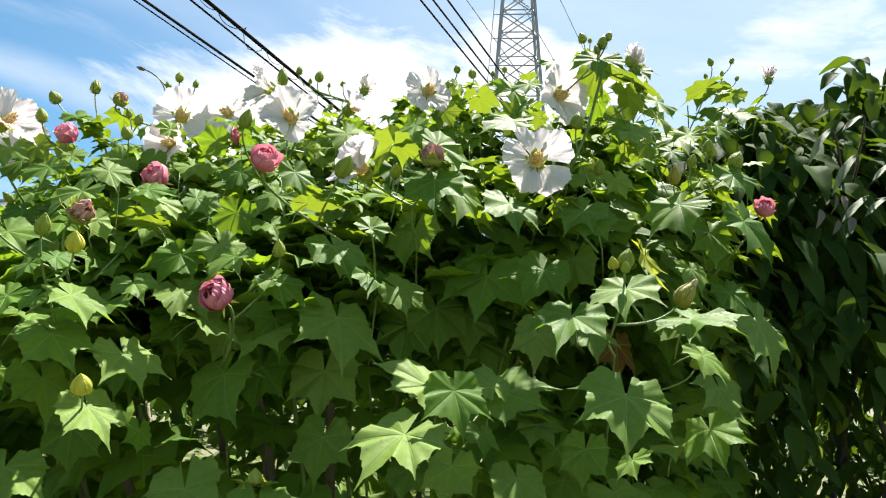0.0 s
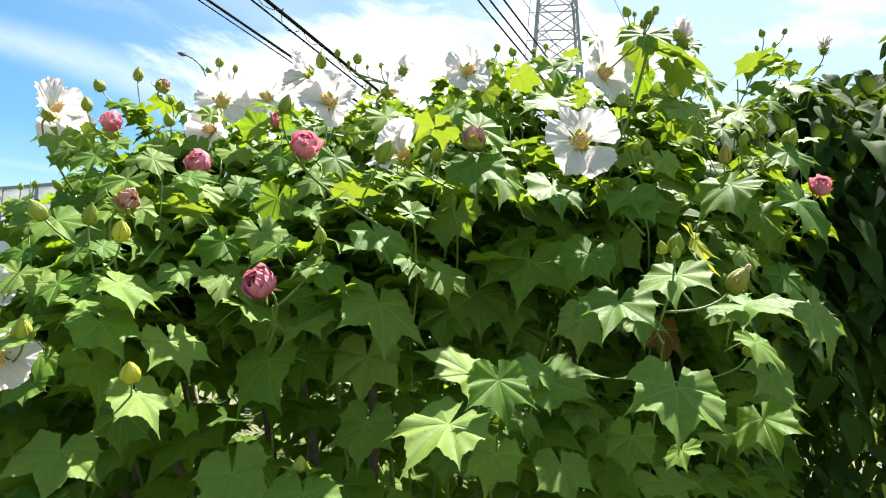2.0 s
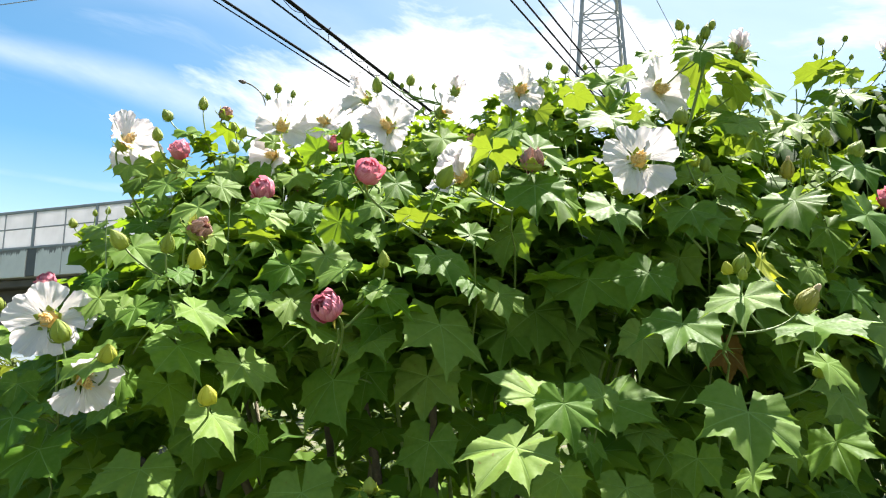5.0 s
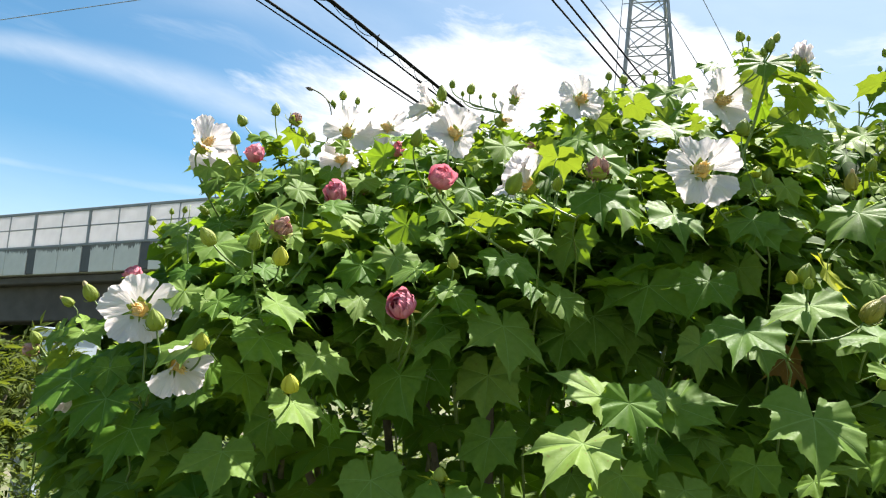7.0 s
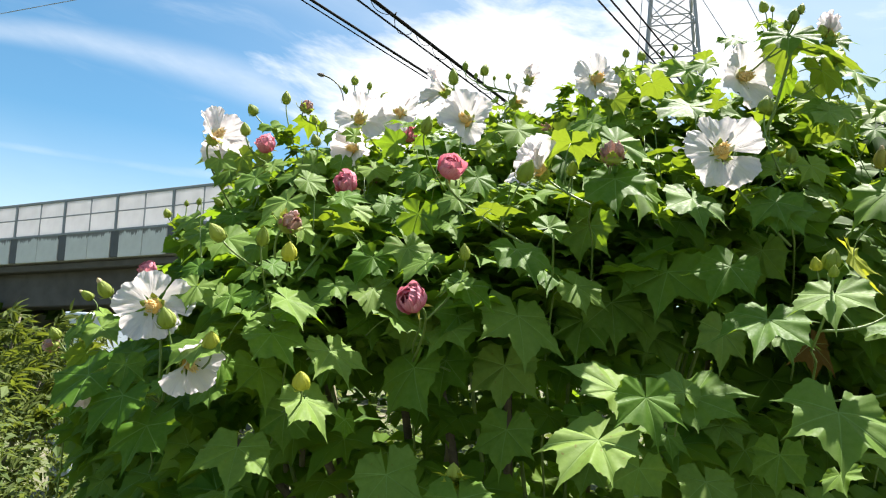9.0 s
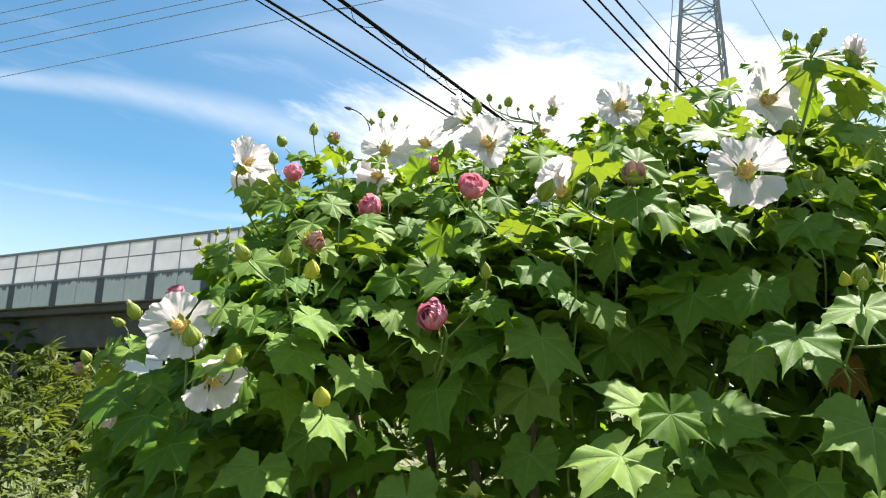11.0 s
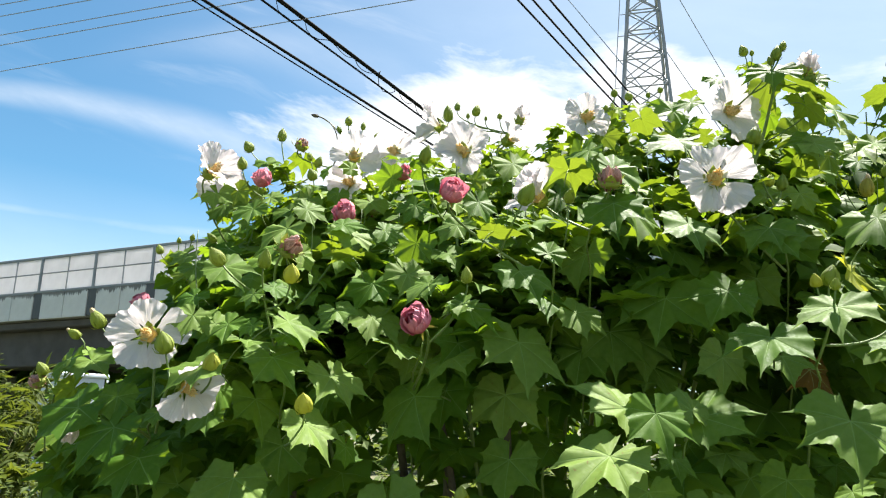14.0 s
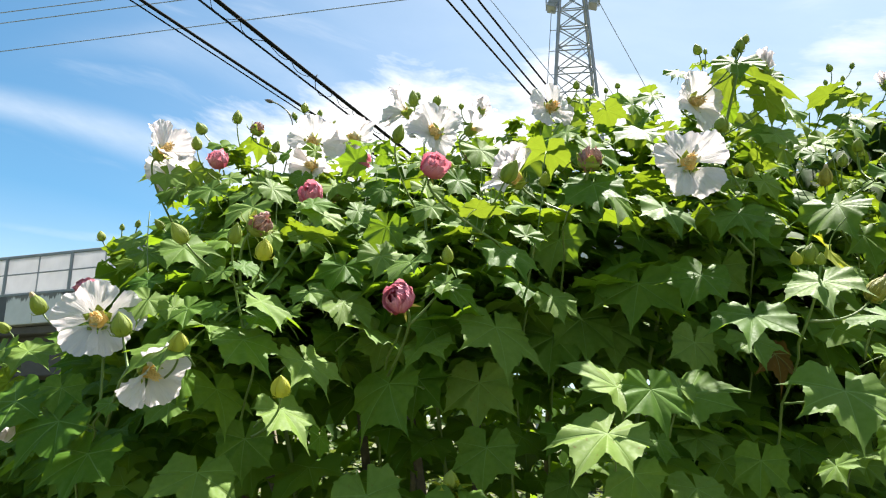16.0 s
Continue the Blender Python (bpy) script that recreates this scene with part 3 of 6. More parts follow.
def lobed_leaf(seed, spokes, rings, stalk=True, curl=1.0):
    """A palmate leaf, 1 long from joint to tip: x across, y to the tip, z the upper side."""
    r0 = random.Random(seed)
    tips, notches = [(r0.uniform(-3, 3), 1.0, 1)], []
    for s in (-1, 1):
        side, low = r0.uniform(46, 53), r0.uniform(97, 108)
        tips.append((s * side, r0.uniform(0.84, 0.98), 1))
        tips.append((s * low, r0.uniform(0.62, 0.78), 1))
        notches.append((s * side * r0.uniform(0.44, 0.56), r0.uniform(0.50, 0.64), 0))
        notches.append((s * (side + (low - side) * r0.uniform(0.45, 0.6)), r0.uniform(0.49, 0.61), 0))
        notches.append((s * r0.uniform(134, 142), r0.uniform(0.50, 0.58), 0))
        notches.append((s * 168.0, r0.uniform(0.36, 0.47), 0))
    droop, cup, wave, phase = r0.uniform(0.12, 0.32) * curl, r0.uniform(0.06, 0.20), r0.uniform(0.02, 0.07), r0.uniform(0, 6)
    lean, lift = r0.uniform(-0.10, 0.10), r0.uniform(-0.1, 0.25)
    ribs = [a for a, *_ in tips]
    marks = sorted({-168.0, 168.0, *ribs, *(a for a, *_ in notches), *(-168 + 336 * i / spokes for i in range(spokes + 1))})
    verts, uvs, faces, slots = [(0, 0, 0)], [(0.5, 0.5)], [], []
    for th in marks:
        edge = lobed_outline(th, tips, notches)
        nearest = min(abs(th - a) for a in ribs)
        for k in range(1, rings + 1):
            f = k / rings
            rr = edge * f
            x, y = rr * math.sin(radians(th)), rr * math.cos(radians(th))
            fold = cup * rr * min(1.0, nearest / 24) * 0.9
            z = fold - droop * (max(0, y) ** 2 + 0.60 * x * x) - 0.10 * curl * max(0.0, rr - 0.6) ** 2 + lift * max(0.0, -y) + wave * f * f * math.sin(radians(th) * 4 + phase) + lean * x * 0.6
            z += 0.035 * f * f * f * math.sin(radians(th) * 13 + 2 * phase) * rr
            verts.append((x, y, z))
            uvs.append((0.5 + 0.4 * x, 0.5 + 0.4 * y))
    for i in range(len(marks) - 1):
        a, b = 1 + i * rings, 1 + (i + 1) * rings
        faces.append((0, b, a))
        for k in range(rings - 1):
            faces.append((a + k, b + k, b + k + 1, a + k + 1))
    slots = [0] * len(faces)
    if stalk:
        v, f = tube(bent((0, 0.02, -0.012), (0, -0.25, -0.10), (0.05, -0.42, -0.62), 5), 0.012, 0.016, 5)
        base = len(verts)
        verts += [tuple(p) for p in v]
        uvs += [(0.5, 0.5)] * len(v)
        faces += [tuple(i + base for i in q) for q in f]
        slots += [1] * len(f)
    return verts, faces, uvs, slots


def leaf_set(mat, seeds, curl=1.0):
    made = []
    for s in seeds:
        v, f, u, k = lobed_leaf(s, 110, 4, True, curl)
        made.append(mesh_of("leaf", v, f, [mat, STALK], True, u, k))
    return made


LEAVES = {"yellow": leaf_set(YELLOW, (26, 27), 0.7), "mid": leaf_set(LEAF, range(1, 10)), "young": leaf_set(YOUNG, range(20, 26), 0.7), "withered": leaf_set(WITHERED, range(30, 32), 1.6)}


def leaf_pose(joint, tip, hint, wide=1.0, skew=0.0):
    joint, tip = Vector(joint), Vector(tip)
    y = tip - joint
    size = y.length
    y.normalize()
    z = Vector(hint) - y * Vector(hint).dot(y)
    z.normalize()
    x = y.cross(z)
    m = Matrix((x, y, z)).transposed().to_4x4()
    # Width and skew fit a leaf's outline to the camera's view.
    shear = Matrix(((wide, 0, 0, 0), (skew, 1, 0, 0), (0, 0, 1, 0), (0, 0, 0, 1)))
    return Matrix.Translation(joint) @ m @ Matrix.Diagonal((size, size, size, 1)) @ shear


# ---- the flowering shrub ----
ROOT = Vector((0.22, 1.55, 0.0))
shrub = thing("hibiscus_shrub", ROOT, "tall leafy hibiscus shrub with white flowers and spent pink blooms", "shrub")
KEEP_CLEAR = []   # blossoms, buds and placed leaves, with the room kept clear towards the camera
LEAF_COUNT = [0]


def leaf(joint, tip, tone="mid", hint=(0, -0.55, 0.85), wide=1.0, skew=0.0):
    k = LEAF_COUNT[0]
    LEAF_COUNT[0] += 1
    choice = LEAVES[tone]
    part("leaf", choice[(k * 7 + 3) % len(choice)], shrub, leaf_pose(joint, tip, hint, wide, skew))
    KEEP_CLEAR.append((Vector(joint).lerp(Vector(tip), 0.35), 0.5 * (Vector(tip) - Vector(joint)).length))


# stems
STEM_POINTS = []


def stem(tip, bulge, r0, r1, mat, outward=False):
    tip = Vector(tip)
    foot = ROOT + Vector((rng.uniform(-0.14, 0.14), rng.uniform(-0.14, 0.14), -0.05))
    if outward:
        foot.x = max(-0.9, min(1.2, 0.14 + 1.5 * (tip.x - 0.14) / tip.y)) + 0.3 * (foot.x - ROOT.x)
    mid = tip + Vector(bulge) if outward else foot.lerp(tip, 0.45) + Vector(bulge)
    pts = bent(foot, mid, tip, 18)
    for i in range(2, 18):
        pts[i] = pts[i] + Vector((rng.uniform(-1, 1), rng.uniform(-1, 1), 0)) * 0.008
    STEM_POINTS.extend(p for p in pts if p.z > 0.9)
    v, f = tube(pts, r0, r1, 7)
    part("stem", mesh_of("stem", v, f, mat), shrub)
    return pts


for tip in ((-0.36, 1.32, 2.00), (-0.22, 1.30, 2.08), (-0.05, 1.42, 2.12), (0.10, 1.15, 2.02), (0.22, 1.40, 2.18), (0.37, 1.35, 2.20), (0.60, 1.16, 2.14), (0.68, 1.12, 2.30), (0.76, 1.40, 2.42)):
    stem(tip, (0.15 * (tip[0] - 0.2), 0.05, 0.30), 0.008, 0.0026, STALK)
for tip in ((-0.62, 1.25, 1.72), (-0.34, 1.02, 1.66), (-0.12, 0.90, 1.72), (0.06, 0.92, 1.78), (0.24, 0.92, 1.90), (0.33, 0.82, 1.58), (0.53, 0.80, 1.76), (0.62, 1.02, 1.95), (0.86, 1.10, 1.95), (1.08, 1.48, 2.42), (0.30, 0.96, 1.96), (-0.16, 1.0, 1.82)):
    stem(tip, (0.5 * (tip[0] - 0.14) / tip[1], 0.50, -0.06), 0.0036, 0.0014, STALK, True)
for k in range(9):
    a = rng.uniform(0, 6.28)
    stem((0.2 + 0.50 * math.cos(a), 1.60 + 0.35 * math.sin(a), rng.uniform(1.6, 2.0)), (0.1 * math.cos(a), 0.1 * math.sin(a), 0.2), 0.016, 0.005, BARK)

for low, high in (((-0.03, 1.42, 1.38), (-0.16, 1.24, 1.60)), ((0.17, 1.32, 1.40), (0.085, 1.16, 1.68)), ((0.24, 1.36, 1.42), (0.20, 1.20, 1.72)), ((0.05, 1.46, 1.42), (0.00, 1.30, 1.70)), ((0.05, 1.40, 1.30), (-0.30, 1.25, 1.56))):
    v, f = tube(bent(ROOT, low, high, 12), 0.015, 0.007, 7)
    part("stem", mesh_of("stem", v, f, DARK_BARK), shrub)


STALKS = []


def stalk_to(place, back, longest=0.16):
    """Curve from a flower's foot back along its axis and down to the nearest stem."""
    place, back = Vector(place), Vector(back).normalized()
    best = min(STEM_POINTS, key=lambda p: (p - place).length + (0.5 if p.z > place.z - 0.03 else 0))
    gap = best - place
    if gap.length > longest:
        best = place + gap.normalized() * longest + Vector((0, 0, -0.03))
    STALKS.append(bent(place, place + back * 0.035, best, 8))
    STEM_POINTS.extend(STALKS[-1][3:])
    return STALKS[-1]


# petals are shared by all blossoms: 1 long, lying along y, z to the front
def petal_mesh(seed, mat, half=37.0, ruffle=0.11):
    """A broad fan with a rounded, crinkled outer edge and folds that run out from its foot."""
    r0 = random.Random(seed)
    ph = [r0.uniform(0, 6.28) for _ in range(6)]
    notch, roll, cup = r0.uniform(0.0, 0.07), r0.uniform(-0.10, 0.30), r0.uniform(0.25, 0.40)

    def f(u, v):
        a = radians(half) * u * (0.55 + 0.45 * min(1.0, 2.2 * v))
        edge = 1 - 0.17 * abs(u) ** 2.8 - notch * math.exp(-((u - 0.15) * 4) ** 2) + 0.020 * math.sin(u * 11 + ph[2]) + 0.012 * math.sin(u * 27 + ph[0])
        r = 0.05 + 0.95 * v * (1 + (edge - 1) * v ** 2)
        z = cup * math.sin(v * 1.3) * v ** 0.5 - 0.16 * v * v + 0.05 * u * u * v
        z += ruffle * v ** 2 * (1.1 * math.sin(u * 2.8 + ph[0]) + 0.40 * v * math.sin(u * 7.5 + ph[1] + 2.5 * v) + 0.22 * math.sin(5 * v + ph[2]))
        z += ruffle * (0.05 * v * math.sin(u * 15 + ph[3]) + 0.02 * v * math.sin(u * 26 + ph[4]) + 0.10 * v * v * math.sin(u * 7 + 11 * v + ph[1]) + 0.06 * v * v * math.sin(u * 13 - 15 * v + ph[2]) + 0.26 * v ** 8 * math.sin(u * 19 + ph[5]))
        curl = max(0.0, v - 0.78) / 0.22
        z -= roll * curl * curl * 0.25 * (0.5 + 0.5 * math.sin(u * 3 + ph[4]))
        return (r * math.sin(a), r * math.cos(a), z)

    v, fc, uv = grid(44, 20, f)
    return mesh_of("petal", v, fc, mat, True, uv)


PETALS = [petal_mesh(40 + i, WHITE_PETAL) for i in range(7)]


def lathe(profile, sides, ridge=0.0, count=5):
    """Vertices and faces turned about z from (radius, height) pairs, with ridges round it."""
    verts, faces = [], []
    for r, z in profile:
        for k in range(sides):
            a = 2 * math.pi * k / sides
            rr = r * (1 + ridge * math.cos(count * a))
            verts.append((rr * math.cos(a), rr * math.sin(a), z))
    for j in range(len(profile) - 1):
        for k in range(sides):
            a, b = j * sides + k, j * sides + (k + 1) % sides
            faces.append((a, b, b + sides, a + sides))
    faces.append(tuple(range(sides))[::-1])
    faces.append(tuple(range((len(profile) - 1) * sides, len(profile) * sides)))
    return verts, faces


def join(pieces):
    verts, faces = [], []
    for v, f in pieces:
        base = len(verts)
        verts += [tuple(p) for p in v]
        faces += [tuple(i + base for i in q) for q in f]
    return verts, faces


def placed(piece, m):
    v, f = piece
    return [m @ Vector(p) for p in v], f


def stamen_mesh():
    pieces = [lathe([(0.055, 0.0), (0.075, 0.06), (0.06, 0.2), (0.05, 0.42), (0.02, 0.5)], 8)]
    r0 = random.Random(3)
    for k in range(46):
        a, z = k * 2.4, 0.12 + 0.36 * (k / 46)
        rr = 0.075 + 0.045 * r0.random()
        p = Vector((rr * math.cos(a), rr * math.sin(a), z + 0.04 * r0.random()))
        s = 0.030 + 0.012 * r0.random()
        pieces.append(placed(lathe([(0.4, -0.8), (1, -0.3), (1, 0.3), (0.4, 0.8)], 5), Matrix.Translation(p) @ Matrix.Diagonal((s, s, s, 1))))
    for k in range(5):
        a = k * 1.257
        pieces.append(tube([(0, 0, 0.46), (0.05 * math.cos(a), 0.05 * math.sin(a), 0.56), (0.10 * math.cos(a), 0.10 * math.sin(a), 0.60)], 0.014, 0.024, 5))
    v, f = join(pieces)
    return mesh_of("stamen_column", v, f, ANTHER)


def throat_mesh():
    v, f = lathe([(0.02, -0.02), (0.12, 0.015), (0.20, 0.06), (0.205, 0.065), (0.11, 0.03), (0.02, 0.03)], 20, 0.12, 5)
    return mesh_of("throat", v, f, STAMEN)


def calyx_mesh(mat, spread, size=1.0):
    """Cup of five pointed sepals with narrow bracts below, about the z axis."""
    pieces = [lathe([(0.05, -0.30), (0.16, -0.24), (0.21, -0.12), (0.20, -0.02)], 15, 0.06)]
    for k in range(5):
        m = Matrix.Rotation(k * 2 * math.pi / 5, 4, "Z")

        def f(u, v):
            w = 0.13 * (1 - v ** 1.6)
            out = 0.18 + spread * v
            return (w * u, out + 0.02 * (1 - u * u) * -1, -0.05 + v * (0.34 - 0.6 * spread))

        v, fc, _ = grid(4, 5, f)
        pieces.append(placed((v, fc), m))
    for k in range(8):
        a = k * 2 * math.pi / 8 + 0.2
        c, s = math.cos(a), math.sin(a)
        pieces.append(tube([(0.14 * c, 0.14 * s, -0.24), (0.30 * c, 0.30 * s, -0.20), (0.40 * c, 0.40 * s, -0.08)], 0.020, 0.004, 4))
    v, f = join(pieces)
    return mesh_of("calyx", v, f, mat)


STAMENS, THROAT = stamen_mesh(), throat_mesh()
OPEN_CALYX = calyx_mesh(BUD_GREEN, 0.16)


def blossom(place, facing, size, tilt):
    """An open white flower; tilt: how far its petals stand up from flat, in degrees."""
    place, facing = Vector(place), Vector(facing).normalized()
    r0 = random.Random(int(abs(place.x) * 9000 + place.z * 700))
    m = Matrix.Translation(place) @ frame_from(facing, (0, 0, 1), r0.uniform(-0.3, 0.3)) @ Matrix.Diagonal((size, size, size, 1))
    flower = part("flower", THROAT, shrub, m, "open white five-petalled hibiscus flower with a yellow centre" if tilt < 45 else "half-closed crumpled white hibiscus flower")
    for k in range(5):
        up = tilt + r0.uniform(-13, 13) * (1 + tilt / 50)
        s = r0.uniform(0.93, 1.07)
        pm = Matrix.Translation((0, 0, 0.008 * (k % 3))) @ Matrix.Rotation(2 * math.pi * k / 5 + r0.uniform(-0.1, 0.1), 4, "Z") @ Matrix.Rotation(radians(up - 14), 4, "X") @ Matrix.Rotation(r0.uniform(-0.16, 0.16), 4, "Y") @ Matrix.Diagonal((s, s, s, 1))
        part("petal", PETALS[r0.randrange(7)], flower, pm)
    part("stamen_column", STAMENS, flower, Matrix.Diagonal((0.95, 0.95, 0.85, 1)), "cream and orange stamen column")
    part("calyx", OPEN_CALYX, flower, Matrix.Translation((0, 0, 0.0)), "green calyx")
    foot = place - facing * size * 0.28
    v, f = tube(stalk_to(foot, -facing), 0.0018, 0.0021, 5)
    part("flower_stalk", mesh_of("flower_stalk", v, f, STALK), shrub)
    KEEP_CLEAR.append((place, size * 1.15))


def furled_petal(seed, turn, mat, top, crumple=1.0):
    """One petal of a closed bloom: a crumpled patch wrapped round a ball of radius 1."""
    r0 = random.Random(seed)
    ph = [r0.uniform(0, 6.28) for _ in range(4)]
    span_, lift = r0.uniform(1.15, 1.5), r0.uniform(-0.1, 0.1)

    def f(u, v):
        lat = -1.25 + v * (2.15 + top + lift)
        lon = turn + u * span_ * (1 - 0.25 * v) + 0.45 * v
        folds = 0.05 * math.sin(7 * u + ph[0] + 3 * v) + 0.04 * math.sin(9 * v + ph[1] + 4 * u) + 0.035 * math.sin(15 * u + 5 * v + ph[3]) + 0.025 * math.sin(21 * v + 9 * u + ph[1])
        r = 0.90 + 0.10 * u + crumple * folds + (0.06 * math.sin(12 * u + ph[2]) + 0.05) * v ** 3
        return (r * math.cos(lat) * math.cos(lon), r * math.cos(lat) * math.sin(lon), r * math.sin(lat) * 1.08 + 0.15)

    v, fc, uv = grid(22, 18, f)
    return mesh_of("petal", v, fc, mat, True, uv)


def rolled_petal(seed, turn, top, size, mat):
    """A petal of a rolled-up bloom: wraps the ball up to its own height, and its lip curls out."""
    r0 = random.Random(seed)
    ph = [r0.uniform(0, 6.28) for _ in range(5)]
    reach, twist = r0.uniform(1.0, 1.35), r0.uniform(0.3, 0.7)

    def f(u, v):
        lat = -1.3 + v * (1.3 + top) + 0.10 * math.sin(2.5 * u + ph[0]) * v
        lon = turn + u * reach * (1 - 0.15 * v) + twist * v * v
        folds = 0.045 * math.sin(6 * u + ph[1] + 4 * v) + 0.030 * math.sin(11 * v + ph[2] + 3 * u) + 0.022 * math.sin(17 * u + 6 * v + ph[3])
        lip = max(0.0, v - 0.72) / 0.28
        r = size + 0.05 * u + folds * (0.4 + 0.6 * v) + 0.13 * lip * lip * (1 + 0.5 * math.sin(5 * u + ph[4]))
        return (r * math.cos(lat) * math.cos(lon), r * math.cos(lat) * math.sin(lon), 0.92 * r * math.sin(lat) + 0.10 + (0.75 * (0.80 - size) * v if size < 0.8 else 0.0))

    v, fc, uv = grid(20, 18, f)
    return mesh_of("petal", v, fc, mat, True, uv)


PINK_SETS = [[rolled_petal(60 + 10 * s + k, k * 2.4 + s, (0.35, 0.5, 0.62, 0.85, 1.0, 1.15, 1.25, 1.25, 1.3, 1.35, 1.35, 1.3)[k], (1.0, 0.97, 0.95, 0.92, 0.88, 0.84, 0.80, 0.75, 0.66, 0.55, 0.42, 0.28)[k], PINK_PETAL) for k in range(12)] for s in range(3)]
BROWN_SETS = [[furled_petal(90 + 10 * s + k, k * 2.2 + s, BROWN_PETAL, 0.35 - 0.1 * k, 2.4) for k in range(5)] for s in range(2)]
BALL_CALYX = calyx_mesh(BUD_PALE, 0.9)
LONG_CALYX = calyx_mesh(BUD_GREEN, 0.10)


def closed(name, place, facing, size, sets, squash, label, calyx, calyx_scale, calyx_low=-0.55):
    place, facing = Vector(place), Vector(facing).normalized()
    r0 = random.Random(int(abs(place.x) * 9000 + place.z * 700))
    m = Matrix.Translation(place) @ frame_from(facing, (0, 0, 1), r0.uniform(0, 6)) @ Matrix.Diagonal((size, size, size * squash, 1))
    petals = sets[r0.randrange(len(sets))]
    bloom = part(name, petals[0], shrub, m, label)
    for k, me in enumerate(petals[1:]):
        s = 0.99 - 0.02 * k if name == "spent_bloom" else 0.97 - 0.06 * k
        part("petal", me, bloom, Matrix.Rotation(r0.uniform(-0.2, 0.2), 4, "Z") @ Matrix.Diagonal((s, s, s * 1.03, 1)))
    part("calyx", calyx, bloom, Matrix.Translation((0, 0, calyx_low)) @ Matrix.Diagonal((*calyx_scale, 1)), "green calyx")
    foot = place - facing * size * squash * (1.1 if calyx_low < -0.5 else 0.85)
    v, f = tube(stalk_to(foot, -facing), 0.0017, 0.0021, 5)
    part("flower_stalk", mesh_of("flower_stalk", v, f, STALK), shrub)
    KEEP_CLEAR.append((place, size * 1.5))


def spent_bloom(place, facing, size):
    closed("spent_bloom", place, facing, size * 0.92, PINK_SETS, 1.0, "rolled-up spent bloom in deep rose pink", BALL_CALYX, (1.05, 1.05, 1.4))


def wilted_bloom(place, facing, size):
    closed("wilted_bloom", place, facing, size * 0.72, BROWN_SETS, 1.05, "withered brownish-pink bloom in a green calyx", LONG_CALYX, (5.0, 5.0, 2.9), 0.0)


def bud_mesh(mat, fat, seed):
    """A closed bud, 2 high, centred on its middle: ridged pointed body and narrow bracts."""
    r0 = random.Random(seed)
    prof = [(0.16, -1.0), (0.48 * fat, -0.86), (0.72 * fat, -0.5), (0.78 * fat, -0.1), (0.66 * fat, 0.3), (0.42 * fat, 0.68), (0.18 * fat, 0.95), (0.02, 1.12)]
    pieces = [lathe(prof, 20, 0.09, 5)]
    for k in range(5):
        a = 2 * math.pi * k / 5 + 0.63
        c, s = math.cos(a), math.sin(a)
        pieces.append(tube([((r + 0.01) * c, (r + 0.01) * s, z) for r, z in prof[2:]], 0.045, 0.012, 4))
    for k in range(7):
        a = 2 * math.pi * k / 7 + r0.uniform(-0.2, 0.2)
        c, s = math.cos(a), math.sin(a)
        o = r0.uniform(0.75, 1.1) * fat
        pieces.append(tube([(0.2 * c, 0.2 * s, -0.98), (o * 0.8 * c, o * 0.8 * s, -0.78), (o * c, o * s, r0.uniform(-0.45, -0.1))], 0.07, 0.015, 4))
    v, f = join(pieces)
    return mesh_of("bud", v, f, mat)


BUD_DRY = plain_material("bud_dry", (0.10, 0.085, 0.075), (0.17, 0.14, 0.12), 0.8, 300.0)
BUDS = {"dry": [bud_mesh(BUD_DRY, 0.62, 9)], "green": [bud_mesh(BUD_GREEN, 0.80 + 0.08 * k, k) for k in range(4)], "pale": [bud_mesh(BUD_PALE, 0.82, 5)], "tipped": [bud_mesh(BUD_GREEN, 0.86, 8)], "yellow": [bud_mesh(BUD_YELLOW, 1.12, 6), bud_mesh(BUD_YELLOW, 1.02, 7)]}
BUD_TIP = mesh_of("petal_tip", *lathe([(0.30, -0.3), (0.34, 0.0), (0.30, 0.25), (0.18, 0.42), (0.05, 0.48)], 14, 0.16, 4), TIP_PETAL)
BUD_LABEL = {"dry": "dry grey-brown withered bud", "tipped": "opening green bud with pale pink petal tips", "green": "closed green flower bud", "pale": "swelling yellowish-green bud tinged with brown", "yellow": "round yellow-green seed pod in its calyx"}


def bud(place, facing, size, tone):
    place, facing = Vector(place), Vector(facing).normalized()
    r0 = random.Random(int(abs(place.x) * 9000 + place.z * 700))
    kinds = BUDS[tone]
    m = Matrix.Translation(place) @ frame_from(facing, (0, 0, 1), r0.uniform(0, 6)) @ Matrix.Diagonal((size * 0.75, size * 0.75, size * 0.75, 1))
    b = part("bud", kinds[r0.randrange(len(kinds))], shrub, m, BUD_LABEL[tone])
    if tone in ("pale", "tipped"):
        part("petal_tip", BUD_TIP, b, Matrix.Translation((0.03, 0, 0.80)) @ Matrix.Diagonal((0.72, 0.72, 1.05, 1)), "pale pink folded petals at the bud's tip")
    v, f = tube(stalk_to(place - facing * size * 0.72, -facing), 0.0012, 0.0018, 5)
    part("bud_stalk", mesh_of("bud_stalk", v, f, STALK), shrub)
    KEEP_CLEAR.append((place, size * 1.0))


